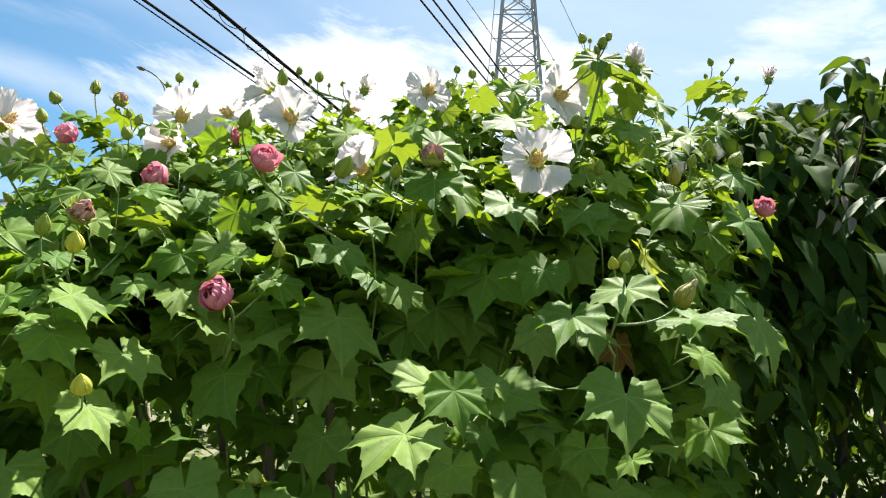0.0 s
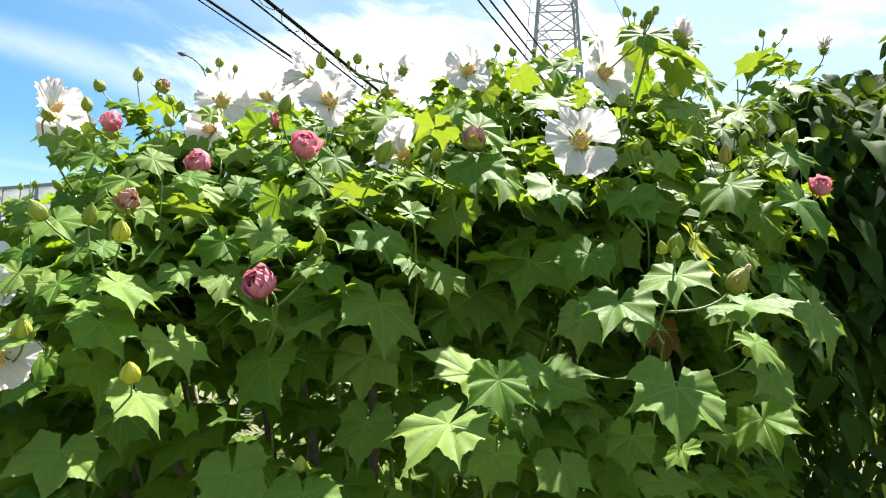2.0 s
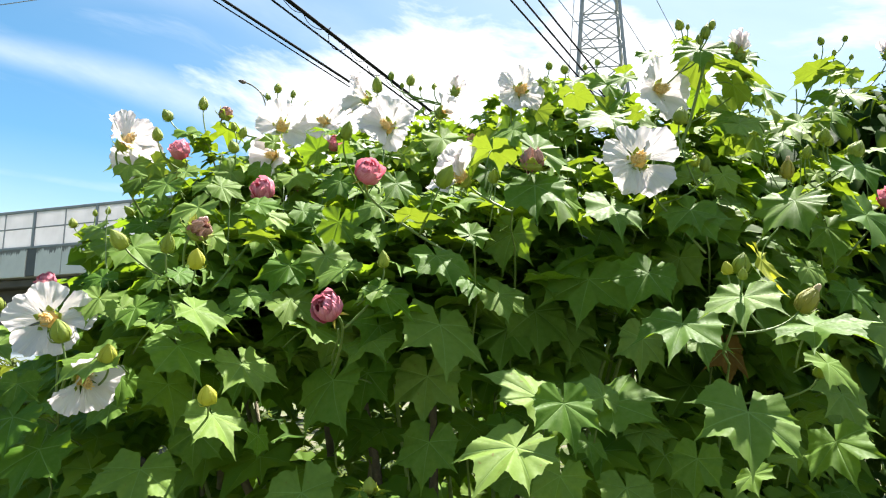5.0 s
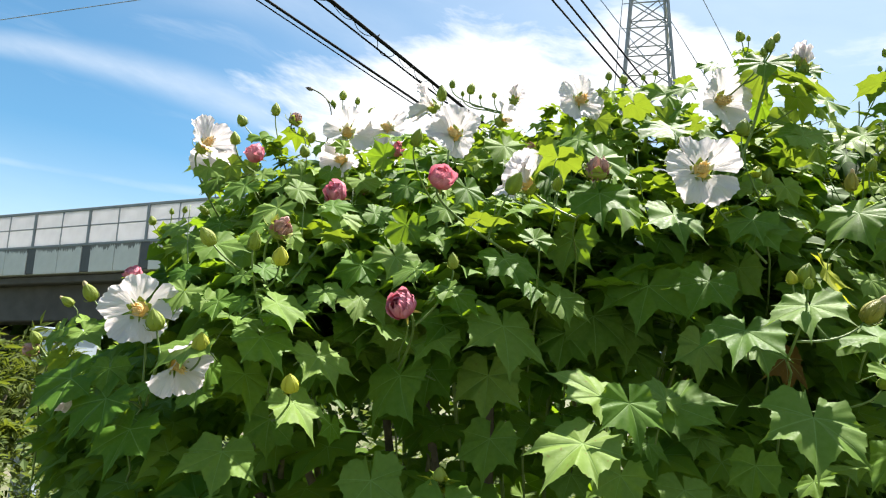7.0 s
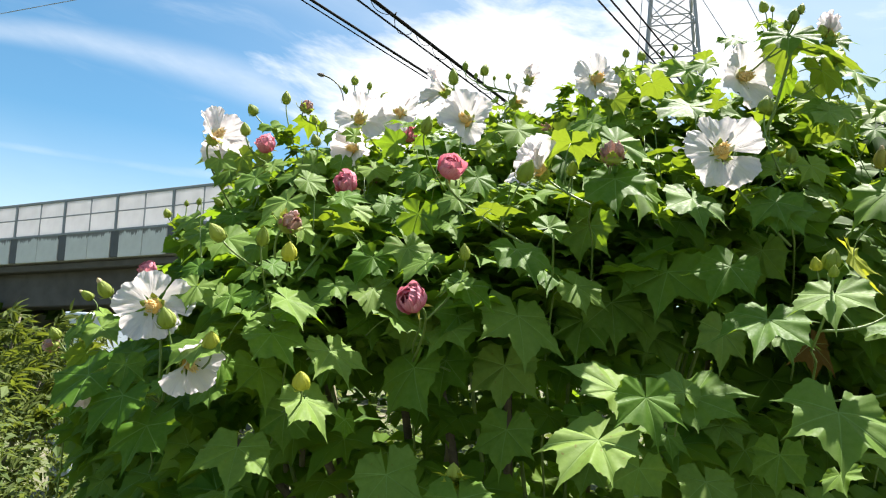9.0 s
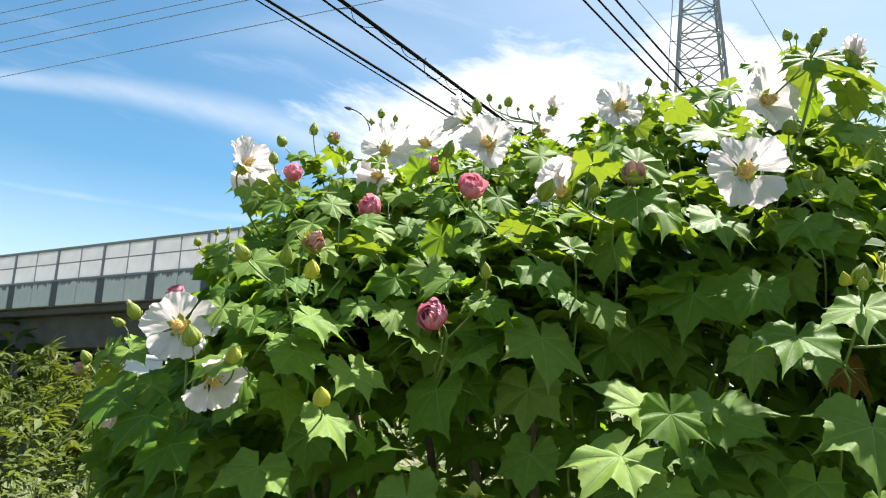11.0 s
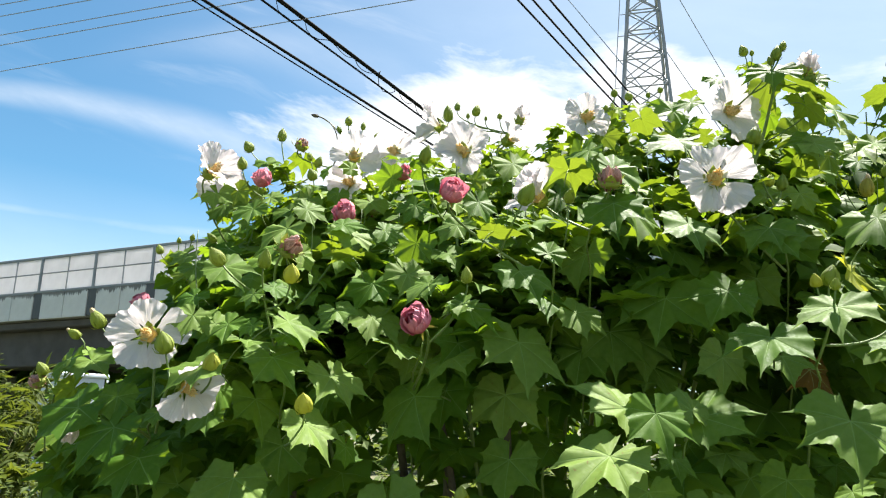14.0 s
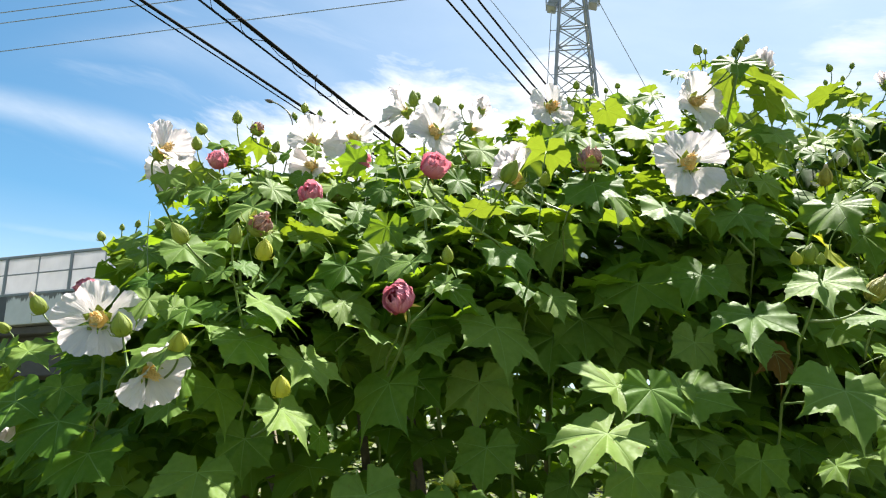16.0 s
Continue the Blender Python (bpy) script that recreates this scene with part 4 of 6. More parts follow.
blossom((0.493, 0.969, 2.050), (-0.12, -1, 0.12), 0.059, 22)
blossom((0.585, 1.119, 2.233), (0.35, -1, -0.15), 0.064, 24)
blossom((0.370, 1.312, 2.300), (0.35, -1, 0.1), 0.06, 28)
blossom((-0.340, 0.974, 1.782), (0.15, -1, 0.1), 0.056, 20)
blossom((-0.221, 0.824, 1.710), (0.75, -0.5, -0.45), 0.043, 30)
blossom((-0.374, 1.222, 2.119), (0.8, -0.5, 0.5), 0.058, 38)
blossom((-0.380, 1.300, 2.112), (0.45, -0.9, -0.25), 0.054, 32)
blossom((-0.125, 1.392, 2.226), (0.1, -1, -0.05), 0.060, 22)
blossom((-0.099, 1.222, 2.109), (-0.55, -0.8, -0.2), 0.052, 45)
blossom((-0.037, 1.420, 2.252), (-0.4, -0.9, -0.1), 0.058, 34)
blossom((0.066, 1.201, 2.220), (-0.85, -0.1, 0.35), 0.055, 42)
blossom((0.111, 1.064, 2.116), (-0.35, -0.9, 0.12), 0.054, 34)
blossom((0.217, 1.395, 2.280), (0.75, -0.3, 0.35), 0.060, 48)
blossom((0.251, 1.500, 2.374), (0.2, 0.3, 1), 0.045, 60)
blossom((0.226, 0.973, 2.011), (-0.5, -0.6, 0.3), 0.055, 58)
blossom((0.785, 1.192, 2.350), (0.05, 0.1, 0.98), 0.050, 86)
blossom((-0.463, 1.050, 1.655), (-0.3, -0.5, -0.7), 0.036, 70)
blossom((1.536, 1.750, 2.669), (0.15, 0.2, 1), 0.05, 80)
spent_bloom((-0.271, 1.214, 2.108), (-0.3, -0.6, 0.5), 0.021)
spent_bloom((-0.021, 1.467, 2.221), (0.3, -0.7, 0.3), 0.021)
spent_bloom((-0.084, 1.068, 2.004), (-0.3, -0.8, 0.3), 0.022)
spent_bloom((0.093, 0.858, 1.980), (0.25, -0.8, 0.5), 0.02)
spent_bloom((0.054, 0.832, 1.800), (-0.5, -0.9, 0.35), 0.021)
spent_bloom((-0.420, 1.110, 1.848), (-0.2, -0.5, 0.8), 0.017)
spent_bloom((1.032, 1.150, 2.062), (-0.25, -0.8, 0.5), 0.022)
wilted_bloom((0.318, 0.908, 2.022), (0, -0.5, 0.9), 0.021)
wilted_bloom((-0.131, 0.907, 1.904), (0.6, -0.4, 0.4), 0.02)
wilted_bloom((0.196, 1.245, 2.155), (0.2, -0.6, 0.7), 0.018)
wilted_bloom((0.294, 1.488, 2.250), (-0.3, -0.5, 0.7), 0.018)
wilted_bloom((-0.241, 1.376, 2.242), (0.6, -0.2, 0.8), 0.018)
wilted_bloom((-0.065, 1.255, 2.068), (0.1, -0.4, 0.9), 0.02)
wilted_bloom((-0.595, 1.152, 1.711), (-0.7, -0.5, 0.3), 0.016)
bud((-0.267, 1.310, 2.238), (0.0, -0.1, 1), 0.018, "green")
bud((-0.335, 1.309, 2.209), (-0.5, -0.1, 0.8), 0.017, "green")
bud((-0.304, 1.188, 2.128), (-0.1, -0.3, 1), 0.016, "green")
bud((-0.192, 1.341, 2.192), (0.3, -0.2, 1), 0.016, "green")
bud((-0.180, 1.230, 2.125), (-0.3, -0.2, 1), 0.016, "green")
bud((-0.212, 1.341, 2.204), (-0.3, -0.1, 1), 0.012, "green")
bud((-0.409, 1.350, 2.091), (-0.6, -0.4, 0.5), 0.014, "green")
bud((-0.404, 1.350, 2.020), (-0.6, -0.3, 0.6), 0.016, "green")
bud((-0.509, 1.350, 1.991), (-0.3, -0.2, 1), 0.013, "green")
bud((-0.492, 1.400, 2.024), (0, -0.2, 1), 0.009, "green")
bud((-0.444, 1.350, 2.019), (0.2, -0.2, 1), 0.01, "green")
bud((-0.223, 0.884, 1.883), (-0.5, -0.4, 0.7), 0.019, "green")
bud((-0.144, 0.836, 1.873), (0.2, -0.4, 0.9), 0.017, "green")
bud((-0.267, 1.214, 2.057), (0.1, -0.4, 0.9), 0.018, "green")
bud((0.049, 1.000, 2.086), (0.3, -0.3, 1), 0.019, "green")
bud((0.080, 1.245, 2.270), (-0.1, -0.2, 1), 0.021, "green")
bud((0.100, 1.481, 2.398), (0.1, 0, 1), 0.014, "green")
bud((0.146, 1.481, 2.389), (0.2, -0.1, 1), 0.018, "green")
bud((0.126, 1.481, 2.375), (0, -0.1, 1), 0.009, "green")
bud((0.169, 1.481, 2.370), (0.1, 0, 1), 0.008, "green")
bud((0.200, 1.450, 2.363), (0, 0, 1), 0.01, "green")
bud((-0.163, 1.509, 2.363), (0, 0, 1), 0.016, "green")
bud((-0.127, 1.509, 2.351), (0.1, 0, 1), 0.013, "green")
bud((-0.185, 1.509, 2.340), (-0.4, 0, 0.9), 0.013, "green")
bud((-0.246, 1.505, 2.372), (-0.95, 0, 0.25), 0.012, "dry")
v, f = tube(bent((-0.240, 1.502, 2.371), (-0.175, 1.50, 2.350), (-0.186, 1.50, 2.272), 8) + bent((-0.187, 1.50, 2.262), (-0.19, 1.50, 2.24), (-0.20, 1.50, 2.18), 4), 0.0012, 0.0017, 5)
part("flower_stalk", mesh_of("flower_stalk", v, f, BARK), shrub, label="thin dry brown stalk that bows over")
bud((-0.090, 1.509, 2.327), (0.6, -0.1, 0.8), 0.014, "green")
bud((-0.681, 1.379, 1.760), (0, -0.2, 1), 0.014, "green")
bud((-0.593, 1.152, 1.733), (-0.4, -0.3, 0.8), 0.016, "green")
bud((0.117, 0.892, 1.872), (-0.1, -0.3, 1), 0.015, "green")
bud((0.194, 0.860, 1.980), (0.45, -0.4, 0.9), 0.021, "green")
bud((0.277, 1.000, 2.025), (0.1, -0.3, 1), 0.015, "green")
bud((0.622, 1.017, 2.067), (0, -0.3, 1), 0.017, "green")
bud((0.443, 1.350, 2.382), (0, 0, 1), 0.013, "green")
bud((0.489, 1.400, 2.400), (-0.2, 0, 1), 0.015, "green")
bud((0.465, 1.350, 2.326), (0, -0.1, 1), 0.009, "green")
bud((0.424, 1.350, 2.345), (0, -0.1, 1), 0.01, "green")
bud((0.565, 1.500, 2.456), (0, 0, 1), 0.01, "green")
bud((0.595, 1.500, 2.471), (0, 0, 1), 0.011, "green")
bud((0.587, 1.026, 2.150), (0.1, -0.2, 1), 0.019, "green")
bud((0.767, 1.420, 2.537), (-0.3, 0, 1), 0.018, "green")
bud((0.787, 1.420, 2.533), (0, 0, 1), 0.01, "green")
bud((0.645, 1.045, 2.313), (0.2, -0.1, 1), 0.018, "green")
bud((0.657, 1.045, 2.327), (0.3, 0, 1), 0.013, "green")
bud((0.633, 1.045, 2.298), (-0.2, 0, 1), 0.011, "green")
bud((0.771, 1.192, 2.365), (-0.2, -0.1, 1), 0.016, "green")
bud((0.777, 1.150, 2.298), (0.2, -0.2, 0.9), 0.018, "green")
bud((0.523, 0.733, 1.847), (-0.1, -0.4, 1), 0.009, "green")
bud((-0.443, 1.020, 1.807), (-0.4, -0.4, 0.8), 0.02, "tipped")
bud((-0.674, 1.379, 1.813), (-0.8, -0.2, 0.5), 0.019, "tipped")
bud((-0.269, 0.860, 1.763), (-0.15, -0.3, 0.9), 0.019, "green")
bud((-0.109, 0.838, 1.855), (0.15, -0.5, 0.9), 0.017, "yellow")
bud((-0.182, 0.795, 1.736), (0.1, -0.5, 0.9), 0.018, "yellow")
bud((-0.073, 0.807, 1.695), (0.0, -0.5, 0.9), 0.016, "yellow")
bud((1.165, 1.500, 2.563), (-0.3, 0, 1), 0.015, "green")
bud((1.230, 1.500, 2.575), (0.3, 0, 1), 0.013, "green")
bud((1.198, 1.500, 2.534), (0, -0.1, 1), 0.011, "green")
bud((1.149, 1.500, 2.520), (-0.3, -0.1, 1), 0.01, "green")
bud((1.242, 1.500, 2.525), (0.3, -0.1, 1), 0.01, "green")
bud((0.779, 1.050, 2.077), (-0.1, -0.4, 1), 0.022, "pale")
bud((0.903, 1.050, 2.117), (0.4, -0.3, 1), 0.021, "green")
bud((0.889, 1.100, 2.150), (0, -0.3, 1), 0.014, "green")
bud((0.634, 0.790, 1.828), (0.55, -0.2, 0.8), 0.024, "pale")
bud((0.682, 0.850, 1.743), (0.2, -0.3, 1), 0.012, "green")
leaf((-0.156, 0.980, 1.951), (-0.197, 0.951, 1.917), "mid", (-0.18, -0.63, 0.76), 1.00, -0.00)
leaf((-0.058, 0.980, 1.947), (-0.055, 0.935, 1.914), "mid", (0.44, -0.52, 0.73), 1.07, -0.01)
leaf((-0.155, 0.840, 1.827), (-0.163, 0.821, 1.808), "mid", (-0.33, -0.60, 0.73), 0.97, -0.02)
leaf((-0.135, 0.860, 1.840), (-0.103, 0.856, 1.826), "mid", (0.31, -0.53, 0.79), 1.03, 0.00)
leaf((-0.110, 0.850, 1.795), (-0.048, 0.862, 1.765), "mid", (0.46, -0.33, 0.82), 0.98, -0.00)
leaf((-0.061, 0.920, 1.821), (-0.038, 0.885, 1.800), "mid", (0.01, -0.51, 0.86), 1.03, -0.04)
leaf((0.066, 0.860, 1.853), (0.033, 0.836, 1.826), "mid", (-0.29, -0.51, 0.81), 0.98, 0.00)
leaf((0.186, 0.870, 1.876), (0.213, 0.818, 1.837), "mid", (0.17, -0.54, 0.83), 1.00, -0.01)
leaf((0.119, 0.876, 1.826), (0.169, 0.871, 1.799), "mid", (0.33, -0.61, 0.72), 0.99, -0.01)
leaf((0.114, 0.870, 1.830), (0.078, 0.857, 1.816), "mid", (-0.18, -0.46, 0.87), 1.00, -0.01)
leaf((0.245, 1.050, 1.871), (0.253, 0.990, 1.832), "mid", (0.41, -0.46, 0.79), 0.87, -0.05)
leaf((0.291, 1.030, 1.846), (0.349, 1.021, 1.818), "mid", (0.17, -0.77, 0.62), 0.97, 0.00)
leaf((0.323, 0.910, 1.988), (0.309, 0.849, 1.928), "mid", (-0.23, -0.66, 0.71), 0.90, 0.05)
leaf((0.362, 0.950, 1.991), (0.415, 0.951, 1.925), "mid", (0.59, -0.67, 0.46), 1.06, 0.01)
leaf((0.130, 0.900, 1.979), (0.152, 0.883, 1.941), "mid", (0.38, -0.74, 0.56), 0.96, 0.03)
leaf((0.149, 0.860, 1.927), (0.197, 0.870, 1.930), "young", (-0.08, 0.13, 0.99), 1.00, 0.01)
leaf((-0.504, 1.100, 1.703), (-0.527, 1.077, 1.666), "young", (-0.84, 0.49, 0.23), 0.94, -0.12)
leaf((-0.440, 1.000, 1.675), (-0.504, 0.969, 1.629), "mid", (-0.19, -0.67, 0.72), 1.08, 0.06)
leaf((-0.369, 0.970, 1.651), (-0.414, 0.929, 1.598), "mid", (-0.27, -0.64, 0.72), 1.10, -0.01)
leaf((-0.291, 0.920, 1.674), (-0.311, 0.910, 1.659), "mid", (-0.21, -0.66, 0.72), 1.05, -0.02)
leaf((-0.179, 0.920, 1.595), (-0.171, 0.850, 1.556), "mid", (0.04, -0.48, 0.88), 1.01, 0.02)
leaf((-0.128, 0.860, 1.750), (-0.085, 0.825, 1.710), "mid", (0.28, -0.56, 0.78), 1.06, 0.04)
leaf((-0.058, 0.900, 1.730), (-0.017, 0.866, 1.684), "mid", (0.45, -0.49, 0.75), 0.96, 0.02)
leaf((-0.074, 0.841, 1.670), (-0.031, 0.808, 1.637), "mid", (0.37, -0.37, 0.85), 0.99, -0.01)
leaf((-0.037, 0.930, 1.639), (-0.032, 0.918, 1.607), "mid", (0.85, -0.44, 0.30), 1.01, 0.04)
leaf((0.049, 1.010, 1.710), (-0.007, 0.982, 1.633), "mid", (-0.54, -0.58, 0.61), 0.96, 0.00)
leaf((-0.191, 1.030, 1.697), (-0.153, 0.993, 1.640), "mid", (0.56, -0.47, 0.68), 0.98, -0.00)
leaf((-0.150, 1.050, 1.630), (-0.155, 1.036, 1.567), "mid", (-0.17, -0.96, 0.23), 1.13, 0.03)
leaf((0.111, 1.030, 1.792), (0.132, 1.003, 1.728), "mid", (0.41, -0.79, 0.46), 0.95, 0.00)
leaf((0.202, 1.010, 1.795), (0.216, 0.941, 1.725), "mid", (0.28, -0.66, 0.70), 1.01, 0.03)
leaf((0.095, 1.080, 1.721), (0.082, 1.066, 1.647), "mid", (-0.31, -0.92, 0.23), 0.97, 0.00)
leaf((0.189, 1.080, 1.718), (0.181, 1.057, 1.636), "mid", (-0.31, -0.91, 0.29), 0.99, -0.03)
leaf((0.324, 1.100, 1.956), (0.295, 1.096, 1.885), "mid", (-0.62, -0.72, 0.30), 1.07, -0.00)
leaf((0.037, 1.080, 1.960), (0.019, 1.074, 1.905), "mid", (-0.30, -0.93, 0.20), 1.09, -0.04)
leaf((-0.037, 1.080, 1.787), (-0.015, 1.044, 1.735), "mid", (0.41, -0.65, 0.64), 0.99, -0.02)
leaf((0.039, 1.060, 1.780), (0.026, 1.044, 1.720), "mid", (0.42, -0.89, 0.15), 1.05, 0.15)
leaf((0.241, 0.980, 1.927), (0.273, 1.008, 1.956), "mid", (0.09, -0.76, 0.64), 0.87, -0.12)
leaf((-0.124, 0.950, 1.906), (-0.102, 0.953, 1.877), "mid", (0.66, -0.61, 0.43), 1.01, -0.00)
leaf((-0.006, 0.980, 1.953), (0.034, 0.981, 1.948), "mid", (0.09, -0.75, 0.65), 1.15, -0.01)
leaf((-0.289, 1.000, 1.816), (-0.289, 0.967, 1.776), "mid", (0.26, -0.75, 0.61), 0.90, -0.08)
leaf((-0.248, 0.980, 1.803), (-0.219, 0.976, 1.774), "mid", (0.45, -0.69, 0.56), 1.00, 0.01)
leaf((0.324, 0.752, 1.699), (0.333, 0.717, 1.652), "mid", (0.25, -0.75, 0.62), 1.11, 0.05)
leaf((0.304, 0.800, 1.703), (0.243, 0.813, 1.741), "mid", (0.34, -0.59, 0.74), 1.02, 0.03)
leaf((0.388, 0.820, 1.704), (0.395, 0.852, 1.743), "mid", (0.34, -0.76, 0.56), 0.74, 0.22)
leaf((0.402, 0.830, 1.697), (0.475, 0.816, 1.721), "mid", (-0.36, -0.52, 0.78), 0.98, -0.00)
leaf((0.269, 0.737, 1.653), (0.209, 0.679, 1.629), "mid", (-0.04, -0.35, 0.94), 0.89, 0.06)
leaf((0.351, 0.880, 1.603), (0.331, 0.864, 1.548), "mid", (-0.58, -0.69, 0.42), 0.96, 0.00)
leaf((0.396, 0.910, 1.642), (0.397, 0.878, 1.617), "mid", (0.15, -0.62, 0.77), 0.95, -0.01)
leaf((0.453, 0.930, 1.582), (0.454, 0.872, 1.537), "mid", (-0.01, -0.61, 0.79), 0.96, 0.01)
leaf((0.495, 0.833, 1.797), (0.429, 0.776, 1.758), "mid", (-0.15, -0.43, 0.89), 0.74, 0.36)
leaf((0.525, 0.737, 1.822), (0.493, 0.685, 1.791), "mid", (-0.27, -0.35, 0.90), 0.97, 0.00)
leaf((0.645, 0.800, 1.797), (0.667, 0.713, 1.787), "mid", (-0.24, -0.17, 0.96), 0.86, -0.07)
leaf((0.686, 0.840, 1.753), (0.711, 0.800, 1.714), "mid", (0.26, -0.59, 0.76), 0.96, -0.04)
leaf((0.891, 1.000, 1.814), (0.923, 0.970, 1.724), "mid", (0.38, -0.83, 0.41), 1.02, -0.00)
leaf((0.493, 0.680, 1.699), (0.467, 0.617, 1.655), "mid", (-0.05, -0.56, 0.83), 0.99, -0.06)
leaf((0.559, 0.800, 1.621), (0.547, 0.768, 1.606), "mid", (-0.58, -0.17, 0.80), 1.02, 0.00)
leaf((0.703, 0.860, 1.655), (0.689, 0.790, 1.619), "mid", (-0.71, -0.20, 0.68), 0.79, -0.31)
leaf((0.451, 0.970, 1.979), (0.451, 0.893, 1.920), "mid", (0.16, -0.59, 0.79), 0.86, -0.07)
leaf((0.442, 1.060, 1.879), (0.412, 1.018, 1.796), "mid", (-0.44, -0.73, 0.53), 1.12, -0.10)
leaf((0.587, 1.000, 1.986), (0.538, 0.974, 1.945), "mid", (-0.25, -0.65, 0.71), 0.91, -0.10)
leaf((0.596, 1.000, 1.973), (0.647, 0.971, 1.974), "mid", (-0.37, -0.61, 0.71), 1.48, -0.01)
leaf((0.757, 1.000, 2.009), (0.682, 0.993, 1.953), "mid", (-0.50, -0.47, 0.73), 0.96, -0.09)
leaf((0.883, 1.030, 2.082), (0.900, 0.988, 2.028), "mid", (0.12, -0.77, 0.63), 0.99, 0.14)
leaf((0.933, 1.080, 2.011), (0.989, 1.044, 1.930), "mid", (0.31, -0.77, 0.55), 1.13, -0.07)
leaf((0.875, 1.100, 1.990), (0.873, 1.063, 1.917), "mid", (0.14, -0.88, 0.45), 0.93, 0.02)
leaf((0.623, 1.130, 1.932), (0.603, 1.132, 1.857), "mid", (-0.77, -0.60, 0.19), 1.00, -0.06)
leaf((0.674, 1.080, 1.776), (0.673, 1.042, 1.720), "withered", (0.20, -0.81, 0.55), 0.96, 0.01)
leaf((0.583, 0.800, 1.877), (0.600, 0.788, 1.823), "yellow", (-0.46, 0.82, -0.34), 0.5, 0.0)
leaf((0.524, 1.050, 1.787), (0.515, 1.019, 1.722), "mid", (0.22, -0.89, 0.40), 0.93, 0.01)
leaf((0.025, 0.920, 1.570), (0.045, 0.838, 1.508), "mid", (-0.21, -0.62, 0.76), 0.73, -0.10)
leaf((0.122, 0.770, 1.577), (0.128, 0.680, 1.537), "mid", (0.02, -0.40, 0.91), 0.70, 0.12)
leaf((0.192, 1.030, 1.624), (0.175, 0.995, 1.557), "mid", (-0.39, -0.77, 0.50), 1.02, -0.00)
leaf((0.575, 0.980, 1.615), (0.553, 0.959, 1.560), "mid", (-0.60, -0.63, 0.49), 0.99, -0.02)
leaf((0.832, 1.030, 1.710), (0.831, 0.982, 1.654), "mid", (0.10, -0.75, 0.65), 0.92, 0.01)
leaf((-0.137, 1.020, 1.994), (-0.096, 1.028, 1.981), "mid", (0.33, -0.74, 0.58), 1.06, -0.01)
leaf((-0.070, 0.970, 1.958), (-0.023, 0.960, 1.954), "mid", (-0.06, -0.61, 0.79), 1.01, 0.00)
leaf((-0.051, 0.950, 1.905), (-0.098, 0.936, 1.906), "young", (-0.00, 0.09, 1.00), 1.00, -0.00)
leaf((-0.247, 1.100, 2.014), (-0.286, 1.077, 1.984), "mid", (-0.15, -0.68, 0.71), 1.00, -0.02)
leaf((-0.225, 1.120, 2.042), (-0.192, 1.123, 2.053), "mid", (-0.18, -0.68, 0.71), 1.05, -0.02)
leaf((0.268, 0.950, 2.051), (0.290, 1.016, 2.041), "young", (0.16, 0.10, 0.98), 0.82, -0.03)
leaf((0.298, 0.950, 2.082), (0.263, 0.947, 2.052), "mid", (-0.56, -0.46, 0.69), 1.06, -0.16)
leaf((0.328, 0.930, 2.047), (0.394, 0.941, 2.038), "mid", (0.21, -0.77, 0.61), 1.13, -0.04)
leaf((0.471, 1.250, 2.276), (0.507, 1.289, 2.246), "young", (0.41, 0.29, 0.86), 1.03, 0.01)
leaf((0.525, 1.200, 2.210), (0.422, 1.215, 2.222), "mid", (0.01, -0.56, 0.83), 1.00, -0.01)
leaf((0.592, 1.300, 2.341), (0.541, 1.299, 2.317), "mid", (-0.34, -0.60, 0.73), 1.02, -0.04)
leaf((0.616, 1.360, 2.380), (0.582, 1.382, 2.374), "young", (0.07, 0.38, 0.92), 1.00, -0.00)
leaf((0.582, 1.300, 2.291), (0.554, 1.285, 2.259), "mid", (-0.64, -0.33, 0.69), 0.89, -0.12)
leaf((0.599, 1.250, 2.244), (0.570, 1.269, 2.228), "young", (-0.19, 0.47, 0.86), 1.00, -0.01)
leaf((0.630, 1.250, 2.372), (0.600, 1.223, 2.347), "mid", (-0.03, -0.66, 0.75), 1.01, -0.00)
leaf((-0.195, 0.800, 1.734), (-0.238, 0.769, 1.706), "mid", (-0.17, -0.52, 0.84), 0.99, -0.01)
leaf((0.639, 1.050, 2.281), (0.611, 0.999, 2.237), "mid", (-0.20, -0.58, 0.79), 1.10, -0.00)
leaf((0.666, 1.120, 2.296), (0.636, 1.148, 2.237), "young", (-0.35, 0.76, 0.55), 0.98, -0.02)
leaf((0.718, 1.100, 2.245), (0.755, 1.130, 2.203), "young", (0.77, -0.07, 0.63), 0.99, -0.02)
leaf((0.734, 1.150, 2.313), (0.810, 1.110, 2.255), "young", (0.45, -0.32, 0.83), 1.01, 0.04)
leaf((0.795, 1.200, 2.350), (0.842, 1.182, 2.342), "mid", (-0.15, -0.71, 0.69), 1.21, -0.02)
leaf((0.753, 1.150, 2.262), (0.792, 1.129, 2.236), "mid", (0.05, -0.74, 0.67), 1.02, 0.01)
leaf((0.782, 1.200, 2.314), (0.730, 1.210, 2.320), "mid", (-0.05, -0.72, 0.69), 1.03, -0.01)
leaf((0.722, 1.100, 2.177), (0.669, 1.108, 2.177), "mid", (-0.10, -0.73, 0.68), 1.20, -0.05)
leaf((0.716, 1.080, 2.164), (0.755, 1.051, 2.143), "mid", (-0.15, -0.70, 0.69), 1.14, 0.06)
leaf((1.117, 1.450, 2.460), (1.065, 1.506, 2.430), "young", (-0.22, 0.28, 0.93), 1.00, 0.03)
leaf((1.144, 1.450, 2.397), (1.081, 1.469, 2.380), "mid", (-0.37, -0.57, 0.73), 1.04, -0.03)
